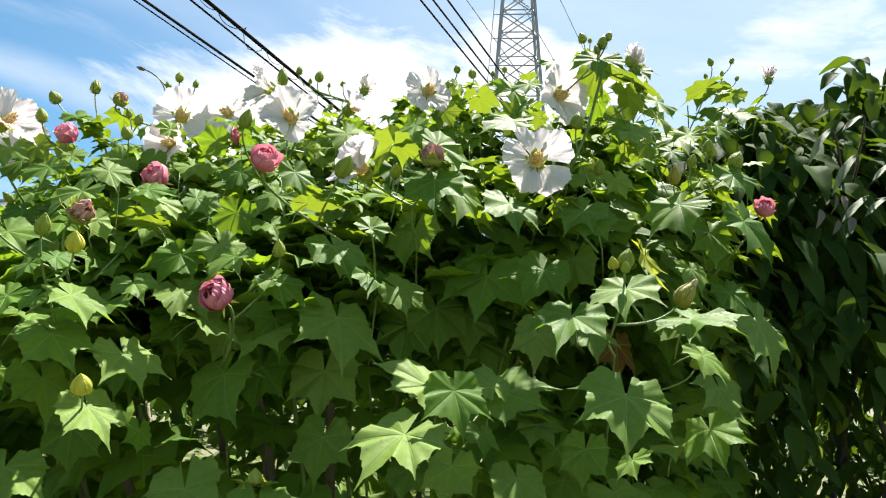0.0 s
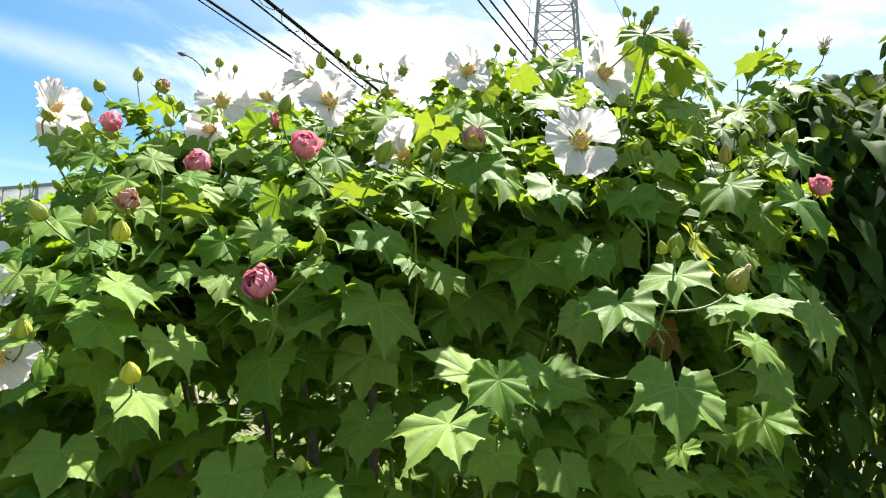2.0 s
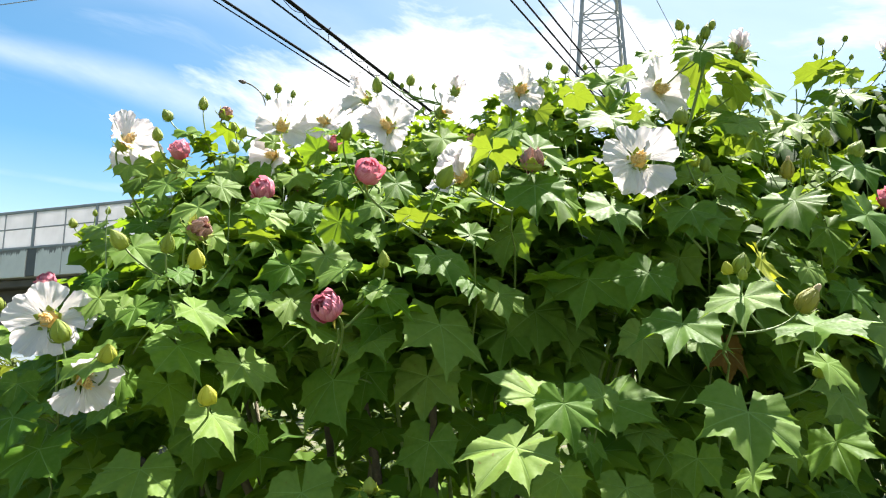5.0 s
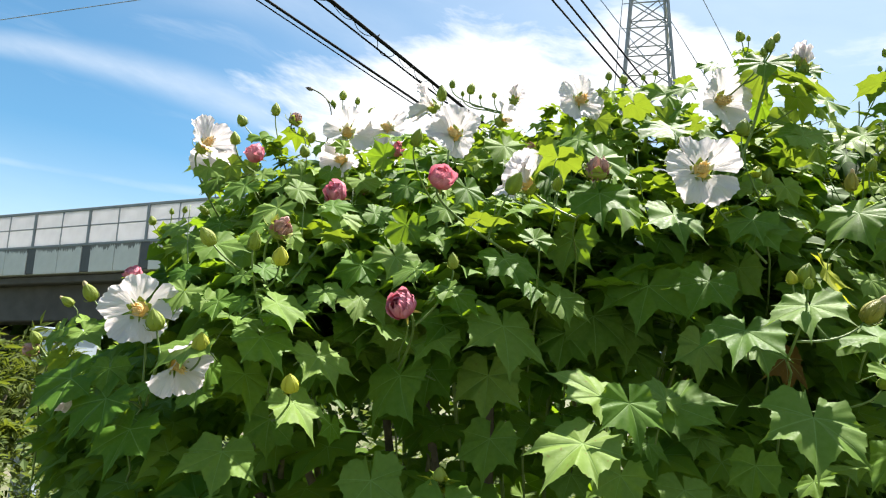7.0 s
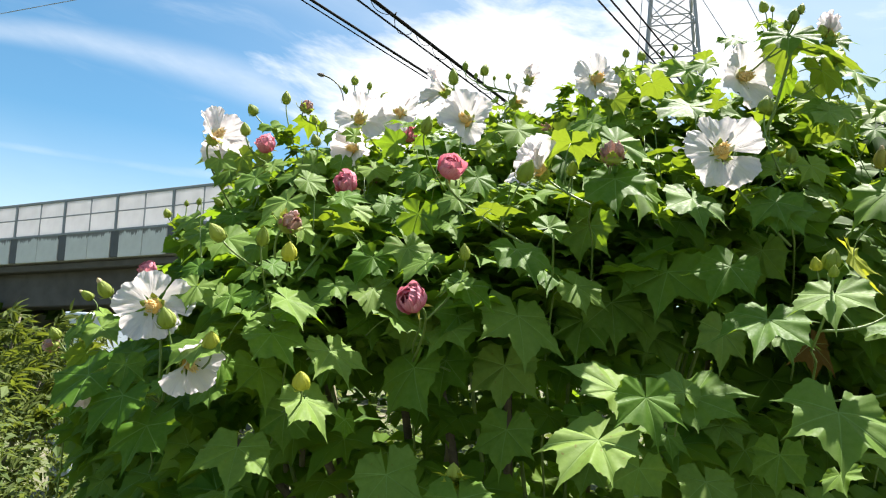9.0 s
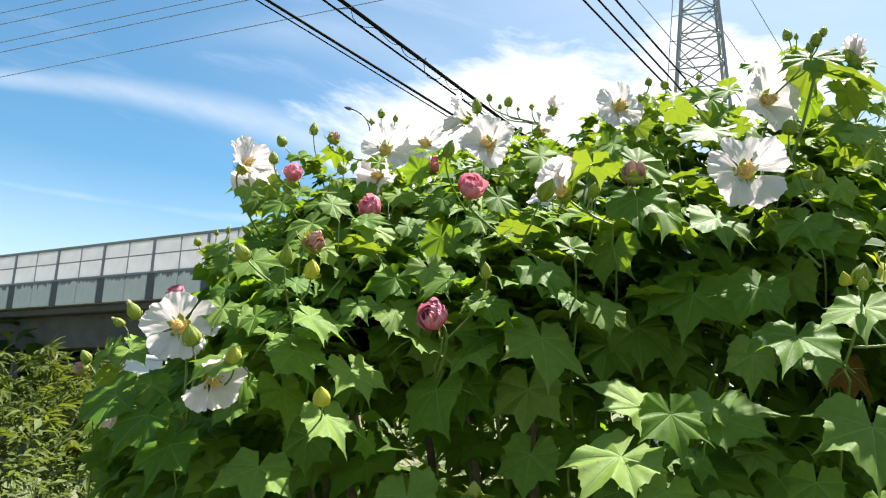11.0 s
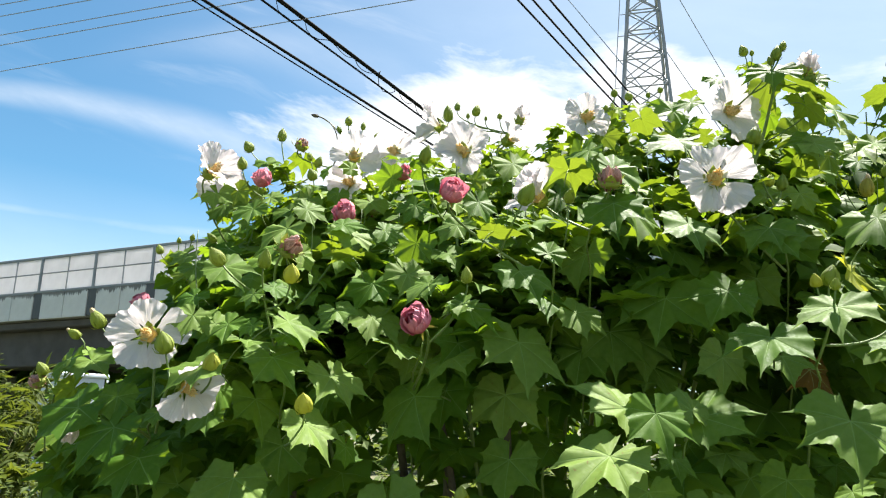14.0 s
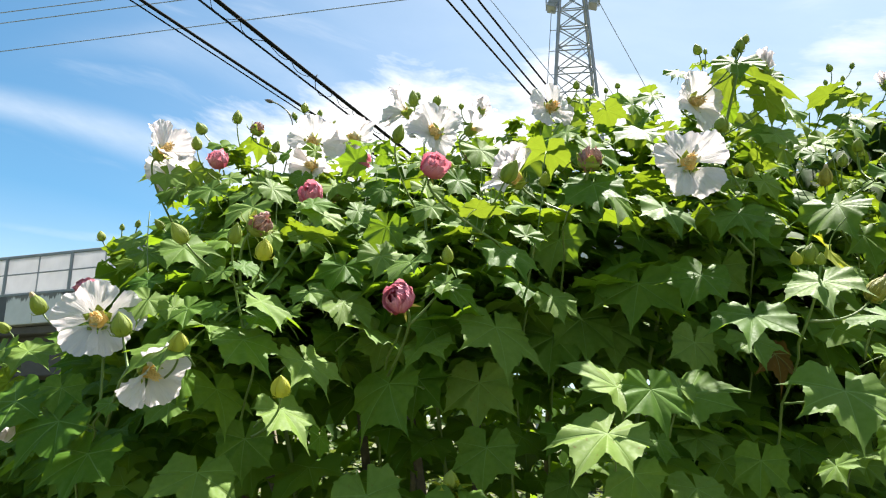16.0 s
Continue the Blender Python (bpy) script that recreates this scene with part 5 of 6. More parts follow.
leaf((-0.410, 1.250, 1.963), (-0.445, 1.224, 1.936), "mid", (-0.11, -0.64, 0.76), 1.01, -0.00)
leaf((-0.315, 1.200, 1.965), (-0.346, 1.177, 1.938), "mid", (-0.06, -0.72, 0.69), 1.02, -0.04)
leaf((-0.229, 0.980, 1.803), (-0.269, 0.950, 1.771), "mid", (-0.22, -0.57, 0.79), 1.01, -0.00)
leaf((-0.184, 0.950, 1.799), (-0.203, 0.936, 1.780), "mid", (-0.20, -0.66, 0.72), 1.00, -0.03)
leaf((-0.117, 0.880, 1.781), (-0.068, 0.884, 1.777), "mid", (0.11, -0.41, 0.90), 1.01, 0.01)
leaf((-0.207, 0.900, 1.710), (-0.197, 0.887, 1.672), "mid", (0.81, -0.47, 0.36), 1.08, 0.00)
leaf((-0.216, 0.900, 1.676), (-0.245, 0.878, 1.647), "mid", (-0.18, -0.67, 0.72), 1.04, -0.01)
leaf((-0.519, 1.100, 1.749), (-0.533, 1.068, 1.708), "mid", (-0.5, -0.5, 0.7), wide=1.0)
leaf((-0.320, 0.950, 1.613), (-0.335, 0.903, 1.552), "mid", (-0.3, -0.8, 0.5), wide=1.0)
leaf((0.316, 1.100, 2.141), (0.291, 1.068, 2.073), "mid", (-0.6, -0.7, 0.2), wide=0.6)
leaf((0.705, 1.200, 2.270), (0.700, 1.220, 2.221), "mid", (0.1, -1, -0.2), wide=0.76)
leaf((-0.310, 1.050, 1.852), (-0.334, 1.025, 1.824), "mid", (-0.2, -0.6, 0.8), wide=1.0)
leaf((-0.249, 1.000, 1.892), (-0.207, 0.967, 1.861), "mid", wide=1.0)
leaf((0.103, 1.000, 1.971), (0.071, 0.972, 1.940), "mid", wide=1.0)
leaf((-0.022, 1.020, 1.826), (0.028, 0.988, 1.790), "mid", wide=1.0)
leaf((0.517, 1.000, 1.884), (0.471, 0.966, 1.827), "mid", wide=1.0)
leaf((0.207, 1.200, 2.152), (0.243, 1.168, 2.097), "young", wide=1.0)
leaf((0.282, 1.200, 2.143), (0.319, 1.166, 2.089), "young", (0, -1, -0.1), wide=1.0)
leaf((1.215, 1.500, 2.479), (1.150, 1.474, 2.440), "young", (-0.2, -0.7, 0.4), wide=1.0)
leaf((1.229, 1.500, 2.425), (1.138, 1.465, 2.386), "mid", wide=1.0)
leaf((1.043, 1.350, 2.288), (1.082, 1.319, 2.295), "young", wide=1.0)
leaf((0.940, 1.300, 2.253), (0.867, 1.269, 2.212), "mid", wide=1.0)
leaf((1.122, 1.400, 2.426), (1.149, 1.376, 2.432), "young", wide=1.0)
leaf((1.136, 1.400, 2.413), (1.136, 1.383, 2.435), "young", wide=1.0)
leaf((0.934, 1.250, 2.242), (0.878, 1.227, 2.220), "young", wide=1.0)
leaf((0.972, 1.250, 2.247), (0.952, 1.233, 2.210), "young", wide=1.0)
leaf((1.005, 1.250, 2.268), (1.026, 1.222, 2.229), "mid", wide=1.0)
leaf((0.848, 1.080, 2.080), (0.847, 1.059, 2.055), "young", wide=1.0)
leaf((0.834, 1.150, 2.161), (0.811, 1.129, 2.132), "mid", wide=1.0)
leaf((0.774, 1.200, 2.134), (0.782, 1.181, 2.145), "mid", wide=1.0)
leaf((0.879, 1.300, 2.221), (0.896, 1.281, 2.238), "mid", wide=1.0)
leaf((0.909, 1.100, 1.881), (0.923, 1.063, 1.828), "mid", wide=1.0)
leaf((0.804, 1.050, 1.910), (0.815, 1.023, 1.869), "mid", wide=1.0)
bud((0.815, 1.050, 2.108), (0.1, -0.3, 1), 0.015, "green")
bud((0.855, 1.060, 2.143), (0, -0.3, 1), 0.016, "green")
bud((0.558, 0.800, 1.870), (0.1, -0.3, 1), 0.017, "green")
bud((0.539, 0.800, 1.864), (-0.3, -0.3, 1), 0.011, "yellow")
bud((0.644, 1.100, 2.100), (0.2, -0.2, 1), 0.014, "yellow")
leaf((0.667, 1.050, 2.061), (0.680, 1.023, 2.017), "young", wide=1.0)
leaf((0.031, 0.980, 1.887), (0.069, 0.951, 1.847), "mid", wide=1.0)
leaf((-0.020, 0.980, 1.871), (-0.045, 0.949, 1.823), "mid", wide=1.0)
leaf((0.029, 1.150, 2.046), (0.003, 1.125, 2.007), "mid", wide=1.0)
leaf((0.101, 1.120, 2.043), (0.141, 1.095, 2.018), "young", wide=1.0)
leaf((-0.102, 1.200, 2.051), (-0.137, 1.173, 2.020), "mid", wide=1.0)
leaf((-0.221, 1.250, 2.057), (-0.255, 1.223, 2.031), "mid", wide=1.0)
leaf((-0.060, 1.200, 2.065), (-0.023, 1.176, 2.034), "young", wide=1.0)
leaf((0.374, 1.150, 1.832), (0.375, 1.104, 1.753), "mid", wide=1.0)
leaf((0.432, 1.180, 1.823), (0.440, 1.135, 1.748), "mid", wide=1.0)
leaf((0.325, 1.150, 1.800), (0.305, 1.110, 1.730), "mid", wide=1.0)
leaf((0.425, 1.250, 1.801), (0.380, 1.208, 1.734), "mid", wide=1.0)
leaf((0.459, 1.200, 1.780), (0.496, 1.154, 1.723), "mid", wide=1.0)
leaf((0.332, 1.100, 1.570), (0.309, 1.067, 1.523), "mid", wide=1.0)
leaf((-0.484, 1.100, 1.748), (-0.433, 1.068, 1.724), "mid", wide=1.0)
leaf((-0.385, 1.000, 1.693), (-0.378, 0.974, 1.652), "mid", wide=1.0)
leaf((-0.423, 1.300, 1.935), (-0.449, 1.273, 1.906), "young", wide=1.0)
leaf((-0.371, 1.200, 1.929), (-0.320, 1.175, 1.905), "mid", wide=1.0)
leaf((0.430, 1.279, 2.309), (0.441, 1.264, 2.280), "young", (0.4, -0.4, 0.7), wide=1.0)
leaf((0.571, 1.336, 2.274), (0.512, 1.306, 2.263), "young", (0.1, -0.7, -0.1), wide=1.0)
leaf((0.459, 1.351, 2.243), (0.484, 1.334, 2.247), "young", (0.0, -0.7, 0.1), wide=1.0)
leaf((0.442, 1.386, 2.308), (0.482, 1.359, 2.312), "mid", (0.2, -0.3, -0.3), wide=1.0)
leaf((0.465, 1.393, 2.238), (0.421, 1.369, 2.216), "mid", (0.3, -0.8, -0.1), wide=1.0)
leaf((0.472, 1.323, 2.209), (0.471, 1.309, 2.177), "young", (-0.1, -0.8, 0.9), wide=1.0)
leaf((0.404, 1.322, 2.214), (0.384, 1.299, 2.166), "mid", (0.2, -0.4, 0.7), wide=1.0)
leaf((0.507, 1.387, 2.364), (0.549, 1.356, 2.337), "mid", (-0.2, -0.5, 0.7), wide=1.0)
leaf((0.527, 1.359, 2.248), (0.515, 1.340, 2.205), "young", (0.4, -0.3, -0.2), wide=1.0)
leaf((0.598, 1.387, 2.240), (0.571, 1.371, 2.216), "young", (0.5, -0.5, -0.2), wide=1.0)
leaf((0.441, 1.391, 2.284), (0.421, 1.369, 2.237), "young", (-0.5, -0.4, -0.3), wide=1.0)
leaf((0.582, 1.384, 2.361), (0.523, 1.354, 2.337), "mid", (0.4, -0.9, 0.6), wide=1.0)
leaf((0.461, 1.338, 2.227), (0.417, 1.315, 2.205), "young", (-0.5, -0.6, 0.3), wide=1.0)
leaf((0.408, 1.310, 2.262), (0.428, 1.288, 2.221), "young", (-0.0, -0.3, -0.2), wide=1.0)
leaf((0.417, 1.326, 2.259), (0.370, 1.301, 2.250), "mid", (0.3, -1.0, 0.8), wide=1.0)
leaf((0.444, 1.374, 2.325), (0.396, 1.349, 2.309), "young", (0.4, -0.9, -0.1), wide=1.0)
leaf((-0.182, 1.235, 2.077), (-0.209, 1.211, 2.047), "mid", (0.4, -0.5, 0.4), wide=1.0)
leaf((-0.114, 1.170, 2.070), (-0.117, 1.154, 2.038), "mid", (-0.0, -1.0, -0.1), wide=1.0)
leaf((-0.112, 1.262, 2.134), (-0.084, 1.241, 2.097), "young", (-0.1, -0.7, -0.3), wide=1.0)
leaf((-0.094, 1.170, 2.118), (-0.120, 1.153, 2.121), "mid", (0.3, -0.8, 0.4), wide=1.0)
leaf((-0.168, 1.280, 2.104), (-0.111, 1.251, 2.090), "mid", (0.4, -0.3, 0.2), wide=1.0)
leaf((-0.106, 1.231, 2.083), (-0.113, 1.217, 2.057), "mid", (-0.2, -0.5, 0.9), wide=1.0)
leaf((-0.151, 1.262, 2.148), (-0.165, 1.245, 2.119), "mid", (-0.2, -0.4, 0.5), wide=1.0)
leaf((-0.183, 1.265, 2.091), (-0.227, 1.235, 2.084), "mid", (0.2, -0.6, 0.4), wide=1.0)
leaf((0.219, 1.265, 2.175), (0.261, 1.238, 2.175), "mid", (0.1, -0.8, -0.0), wide=1.0)
leaf((-0.022, 1.215, 2.119), (-0.063, 1.190, 2.115), "mid", (0.3, -0.6, -0.3), wide=1.0)
leaf((0.182, 1.295, 2.165), (0.167, 1.282, 2.141), "young", (-0.0, -0.9, 0.2), wide=1.0)
leaf((0.193, 1.250, 2.141), (0.157, 1.230, 2.127), "mid", (-0.5, -0.7, 1.0), wide=1.0)
leaf((0.158, 1.303, 2.150), (0.194, 1.278, 2.121), "mid", (-0.1, -0.9, -0.3), wide=1.0)
leaf((0.193, 1.253, 2.129), (0.230, 1.228, 2.103), "mid", (0.3, -0.8, 0.5), wide=1.0)
leaf((0.023, 1.237, 2.147), (0.056, 1.218, 2.153), "mid", (-0.4, -0.5, -0.2), wide=1.0)
leaf((0.222, 1.321, 2.210), (0.255, 1.301, 2.209), "mid", (0.4, -0.7, -0.2), wide=1.0)
leaf((0.046, 1.232, 2.150), (0.019, 1.214, 2.155), "mid", (-0.4, -0.3, 0.1), wide=1.0)
leaf((0.105, 1.310, 2.165), (0.074, 1.292, 2.162), "young", (0.2, -1.0, 0.7), wide=1.0)
leaf((0.001, 1.243, 2.170), (0.036, 1.222, 2.175), "mid", (0.1, -0.7, 1.0), wide=1.0)
leaf((-0.007, 1.289, 2.187), (-0.054, 1.259, 2.190), "mid", (-0.4, -0.4, 0.6), wide=1.0)
leaf((0.134, 1.218, 2.121), (0.166, 1.199, 2.119), "young", (0.0, -0.6, 0.2), wide=1.0)
leaf((0.154, 1.220, 2.123), (0.128, 1.204, 2.107), "young", (-0.3, -0.6, -0.0), wide=1.0)
leaf((-0.311, 1.293, 2.090), (-0.273, 1.270, 2.055), "young", (-0.2, -0.3, -0.0), wide=1.0)
leaf((-0.391, 1.292, 2.100), (-0.428, 1.264, 2.084), "young", (-0.5, -0.8, 0.6), wide=1.0)
leaf((-0.315, 1.216, 2.082), (-0.285, 1.198, 2.053), "young", (-0.4, -1.0, 0.7), wide=1.0)
leaf((-0.279, 1.243, 2.069), (-0.236, 1.222, 2.067), "mid", (-0.0, -0.3, 0.4), wide=1.0)
leaf((-0.355, 1.264, 2.056), (-0.363, 1.245, 2.021), "young", (-0.1, -0.4, -0.1), wide=1.0)
leaf((-0.356, 1.211, 2.075), (-0.314, 1.191, 2.053), "mid", (-0.3, -0.8, 0.6), wide=1.0)
leaf((-0.287, 1.214, 2.016), (-0.315, 1.194, 2.018), "mid", (0.0, -0.7, 0.8), wide=1.0)
leaf((-0.348, 1.247, 2.063), (-0.286, 1.218, 2.060), "mid", (-0.4, -0.5, 0.5), wide=1.0)
leaf((0.795, 1.272, 2.204), (0.744, 1.249, 2.195), "mid", (0.1, -0.6, 0.0), wide=1.0)
leaf((0.768, 1.211, 2.232), (0.714, 1.187, 2.220), "young", (0.2, -0.3, 0.9), wide=1.0)
leaf((0.826, 1.274, 2.191), (0.855, 1.240, 2.151), "mid", (-0.3, -0.4, 0.9), wide=1.0)
leaf((0.816, 1.197, 2.217), (0.817, 1.177, 2.177), "mid", (0.0, -0.6, 0.0), wide=1.0)
leaf((0.806, 1.193, 2.188), (0.748, 1.166, 2.190), "young", (-0.2, -0.8, 0.1), wide=1.0)
leaf((0.793, 1.236, 2.242), (0.815, 1.211, 2.209), "young", (0.4, -0.4, 0.1), wide=1.0)
leaf((0.808, 1.150, 2.226), (0.822, 1.124, 2.183), "young", (0.3, -0.6, 0.3), wide=1.0)
leaf((0.802, 1.265, 2.259), (0.731, 1.231, 2.218), "young", (0.2, -0.4, 0.2), wide=1.0)
leaf((0.880, 1.277, 2.324), (0.797, 1.239, 2.316), "mid", (0.2, -0.7, 0.6), wide=1.0)
leaf((0.850, 1.264, 2.295), (0.882, 1.233, 2.274), "young", (-0.1, -0.7, 0.8), wide=1.0)
leaf((0.789, 1.249, 2.188), (0.822, 1.217, 2.200), "young", (0.2, -0.8, -0.1), wide=1.0)
bud((0.115, 0.800, 1.601), (0, -0.3, 1), 0.013, "green")
for k in range(7):
    a = 0.5 + k * 0.9
    foot = Vector((0.118, 0.805, 1.588))
    leaf(foot, foot + Vector((math.cos(a), 0.8 * math.sin(a), 0.55 + 0.2 * (k % 3))).normalized() * (0.020 + 0.004 * (k % 4)), "yellow" if k % 2 else "young", (-math.cos(a), -math.sin(a), 1), 0.8)


# Leaves added as sun blockers, to shade the big leaves hanging below.
leaf((-0.115, 1.000, 1.800), (-0.165, 0.950, 1.765), "mid", (0.1, 0.0, 1))
leaf((-0.200, 0.990, 1.780), (-0.130, 0.960, 1.765), "mid", (-0.1, -0.1, 1))
leaf((0.100, 1.020, 1.770), (0.060, 0.960, 1.740), "mid", (0.0, 0.1, 1))
leaf((0.015, 1.010, 1.785), (0.080, 0.985, 1.755), "mid", (0.0, -0.1, 1))


# leaves between and behind: the crown's outline as heights of its top, and the slant of its face
def crown_top(x):
    return float(np.interp(x, (-0.80, -0.62, -0.45, -0.2, 0.0, 0.25, 0.45, 0.65, 0.80, 1.0, 1.2, 1.38), (1.50, 1.84, 2.10, 2.18, 2.24, 2.29, 2.33, 2.36, 2.36, 2.34, 2.30, 2.0)))


def crown_slope(x):
    """Slope of the crown's top from the eye's level, fitted to its outline in the camera's view."""
    return float(np.interp(x, (-0.62, -0.45, -0.2, 0.0, 0.25, 0.45, 0.65, 0.8, 1.0, 1.2, 1.38), (0.10, 0.27, 0.35, 0.375, 0.40, 0.44, 0.47, 0.47, 0.44, 0.43, 0.33)))


def crown_face(x, z):
    top = crown_top(x)
    face = 0.90 + 0.40 * max(0.0, (z - 1.66) / max(0.1, top - 1.66)) ** 1.15
    face += max(0.0, -0.22 - x) * 0.85 + max(0.0, x - 0.75) * 0.7
    return face


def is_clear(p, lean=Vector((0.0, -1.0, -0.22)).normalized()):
    """Keeps leaves out of the camera's line of sight to blossoms and placed leaves."""
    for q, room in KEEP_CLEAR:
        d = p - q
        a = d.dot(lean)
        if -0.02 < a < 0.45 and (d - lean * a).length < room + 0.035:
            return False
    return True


def random_leaf(r0, z_low, depth_low, depth_mean, size_low, size_high):
    while True:
        x = r0.uniform(-0.78, 1.30)
        z = z_low + (crown_top(x) - z_low) * r0.random() ** 0.8
        y = crown_face(x, z) + depth_low + r0.expovariate(1 / depth_mean)
        if y < 2.1 and z < 1.66 + crown_slope(x) * y and (x - 0.12) / y > -0.58 + 0.12 * max(0.0, 1.7 - z) and (x - 0.165) / y < 0.66 + 0.25 * min(1.0, max(0.0, (z - 1.75) / 0.3)):
            break
    size = r0.uniform(size_low, size_high)
    out = Vector((x - 0.25, y - 1.75, 0.0)).normalized()
    out = (out + Vector((r0.uniform(-0.7, 0.7), r0.uniform(-0.6, 0.4), 0))).normalized()
    high = (z - 1.5) / 0.7
    tip = (out + Vector((0, 0, r0.uniform(-0.9, 0.15)))).normalized()
    hint = Vector((r0.uniform(-0.35, 0.35), r0.uniform(-0.75, 0.0), r0.uniform(0.55, 1.0)))
    p = Vector((x, y, z))
    return p, p + tip * size, hint, high


def fill_leaves():
    r0 = random.Random(21)
    extra = 0
    while LEAF_COUNT[0] + extra < 300:
        p, q, hint, high = random_leaf(r0, 1.45, 0.05, 0.08, 0.05, 0.088)
        if p.z < 1.78 and p.y < crown_face(p.x, p.z) + 0.08:
            continue
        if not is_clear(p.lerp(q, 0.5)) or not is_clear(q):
            continue
        tone = "young" if p.x < 0.9 and r0.random() < 0.05 + 0.45 * max(0, high - 0.55) else "mid"
        choice = LEAVES[tone]
        part("leaf", choice[extra % len(choice)], shrub, leaf_pose(p, q, hint))
        extra += 1
    # the crown's inside and far side
    shapes = []
    for s in range(5):
        v, f, u, _ = lobed_leaf(70 + s, 22, 2, False)
        shapes.append((np.array(v), f, u))
    verts, faces, uvs, base = [], [], [], 0
    made = 0
    while made < 4600:
        p, q, hint, high = random_leaf(r0, 0.55, 0.06, 0.22, 0.05, 0.095)
        if made > 3600:
            p2 = Vector((r0.uniform(-0.5, 1.05), r0.uniform(1.28, 1.95), r0.uniform(0.95, 1.95)))
            p, q = p2, p2 + (q - p) * 1.3
        if p.z < 1.70 and -0.32 < p.x < 0.24 and r0.random() < 0.66:
            made += 1 if r0.random() < 0.5 else 0
            continue
        if p.z < 1.76 and 0.24 <= p.x < 0.80 and r0.random() < 0.55:
            made += 1 if r0.random() < 0.5 else 0
            continue
        inside = p.y - crown_face(p.x, p.z)
        if p.z < 1.80 and inside < 0.17:
            continue
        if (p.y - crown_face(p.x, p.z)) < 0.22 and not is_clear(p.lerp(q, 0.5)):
            continue
        if made > 4250:
            # added level leaves, edge-on at the eye's height, block sun from what hangs below
            x, z = r0.uniform(-0.30, 0.50), r0.uniform(1.74, 1.94)
            a = r0.uniform(0, 2 * math.pi)
            p = Vector((x, crown_face(x, z) + r0.uniform(0.04, 0.22), z))
            q = p + Vector((math.cos(a), math.sin(a), r0.uniform(-0.3, 0.1))) * r0.uniform(0.06, 0.09)
            hint = Vector((r0.uniform(-0.2, 0.2), r0.uniform(-0.1, 0.3), 1))
            if not is_clear(p) or not is_clear(q):
                made += 1 if r0.random() < 0.3 else 0
                continue
        m = np.array(leaf_pose(p, q, hint))
        v, f, u = shapes[made % 5]
        verts.append(v @ m[:3, :3].T + m[:3, 3])
        faces += [tuple(i + base for i in face) for face in f]
        uvs += u
        base += len(v)
        made += 1
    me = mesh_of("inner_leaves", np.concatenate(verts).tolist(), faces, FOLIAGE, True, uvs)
    part("inner_leaves", me, shrub, None, "dense inner leaves of the shrub, with shade put into their colour", "stuff")
    # small leaves crowd the shoots under the topmost flowers
    verts, faces, uvs, base = [], [], [], 0
    twigs = []
    for k in range(135):
        x = r0.uniform(-0.46, 1.14) if k < 95 else r0.uniform(-0.15, 0.45)
        y = r0.uniform(1.06, 1.62) + 0.3 * max(0.0, x - 0.6) if k < 95 else r0.uniform(1.42, 1.68)
        head = 1.70 + crown_slope(x) * min(y, 1.6) + r0.gauss(-0.015, 0.028)
        if (x - 0.12) / y < -0.42 or x < -0.36:
            continue
        lean_x, lean_y = r0.uniform(-0.05, 0.05), r0.uniform(-0.06, 0.03)
        twigs.append(tube(bent((x + lean_x, y - lean_y, head - 0.20), (x, y, head - 0.13), (x, y, head - 0.06), 6), 0.0013, 0.0007, 5))
        for j in range(r0.randrange(9, 19)):
            down = 0.24 * r0.random() ** 1.2
            a = r0.uniform(0, 2 * math.pi)
            reach = (0.015 + 0.30 * down) * r0.uniform(0.5, 1.3)
            p = Vector((x + reach * math.cos(a), y + reach * math.sin(a), head - down))
            way = Vector((math.cos(a), math.sin(a), r0.uniform(-0.7, 0.5) - down)).normalized()
            q = p + way * (r0.uniform(0.020, 0.040) + 0.13 * down)
            if not is_clear(p) or not is_clear(q):
                continue
            m = np.array(leaf_pose(p, q, (r0.uniform(-0.5, 0.5), r0.uniform(-0.8, 0.3), 1)))
            v, f, u = shapes[(k + j) % 5]
            verts.append(v @ m[:3, :3].T + m[:3, 3])
            faces += [tuple(i + base for i in face) for face in f]
            uvs += u
            base += len(v)
    # and along the flower stalks
    for k, line in enumerate(STALKS):
        if line[0].y < 1.0:
            continue
        for j in range(r0.randrange(3, 7)):
            at = line[r0.randrange(3, len(line))] + Vector((r0.uniform(-1, 1), r0.uniform(-1, 1), r0.uniform(-1, 0.6))) * 0.012
            a = r0.uniform(0, 2 * math.pi)
            q = at + Vector((math.cos(a), math.sin(a) * 0.8, r0.uniform(-0.5, 0.6))).normalized() * r0.uniform(0.026, 0.052)
            if not is_clear(at.lerp(q, 0.6)):
                continue
            m = np.array(leaf_pose(at, q, (r0.uniform(-0.5, 0.5), r0.uniform(-0.9, 0.3), 1)))
            v, f, u = shapes[(k + j) % 5]
            verts.append(v @ m[:3, :3].T + m[:3, 3])
            faces += [tuple(i + base for i in face) for face in f]
            uvs += u
            base += len(v)
    v, f = join(twigs)
    part("twig_mass", mesh_of("twig_mass", v, f, STALK), shrub, None, "thin green twigs of the top shoots", "stuff")
    me = mesh_of("shoot_leaves", np.concatenate(verts).tolist(), faces, SHOOT, True, uvs)
    part("shoot_leaves", me, shrub, None, "light green young leaves on the top shoots", "stuff")


fill_leaves()


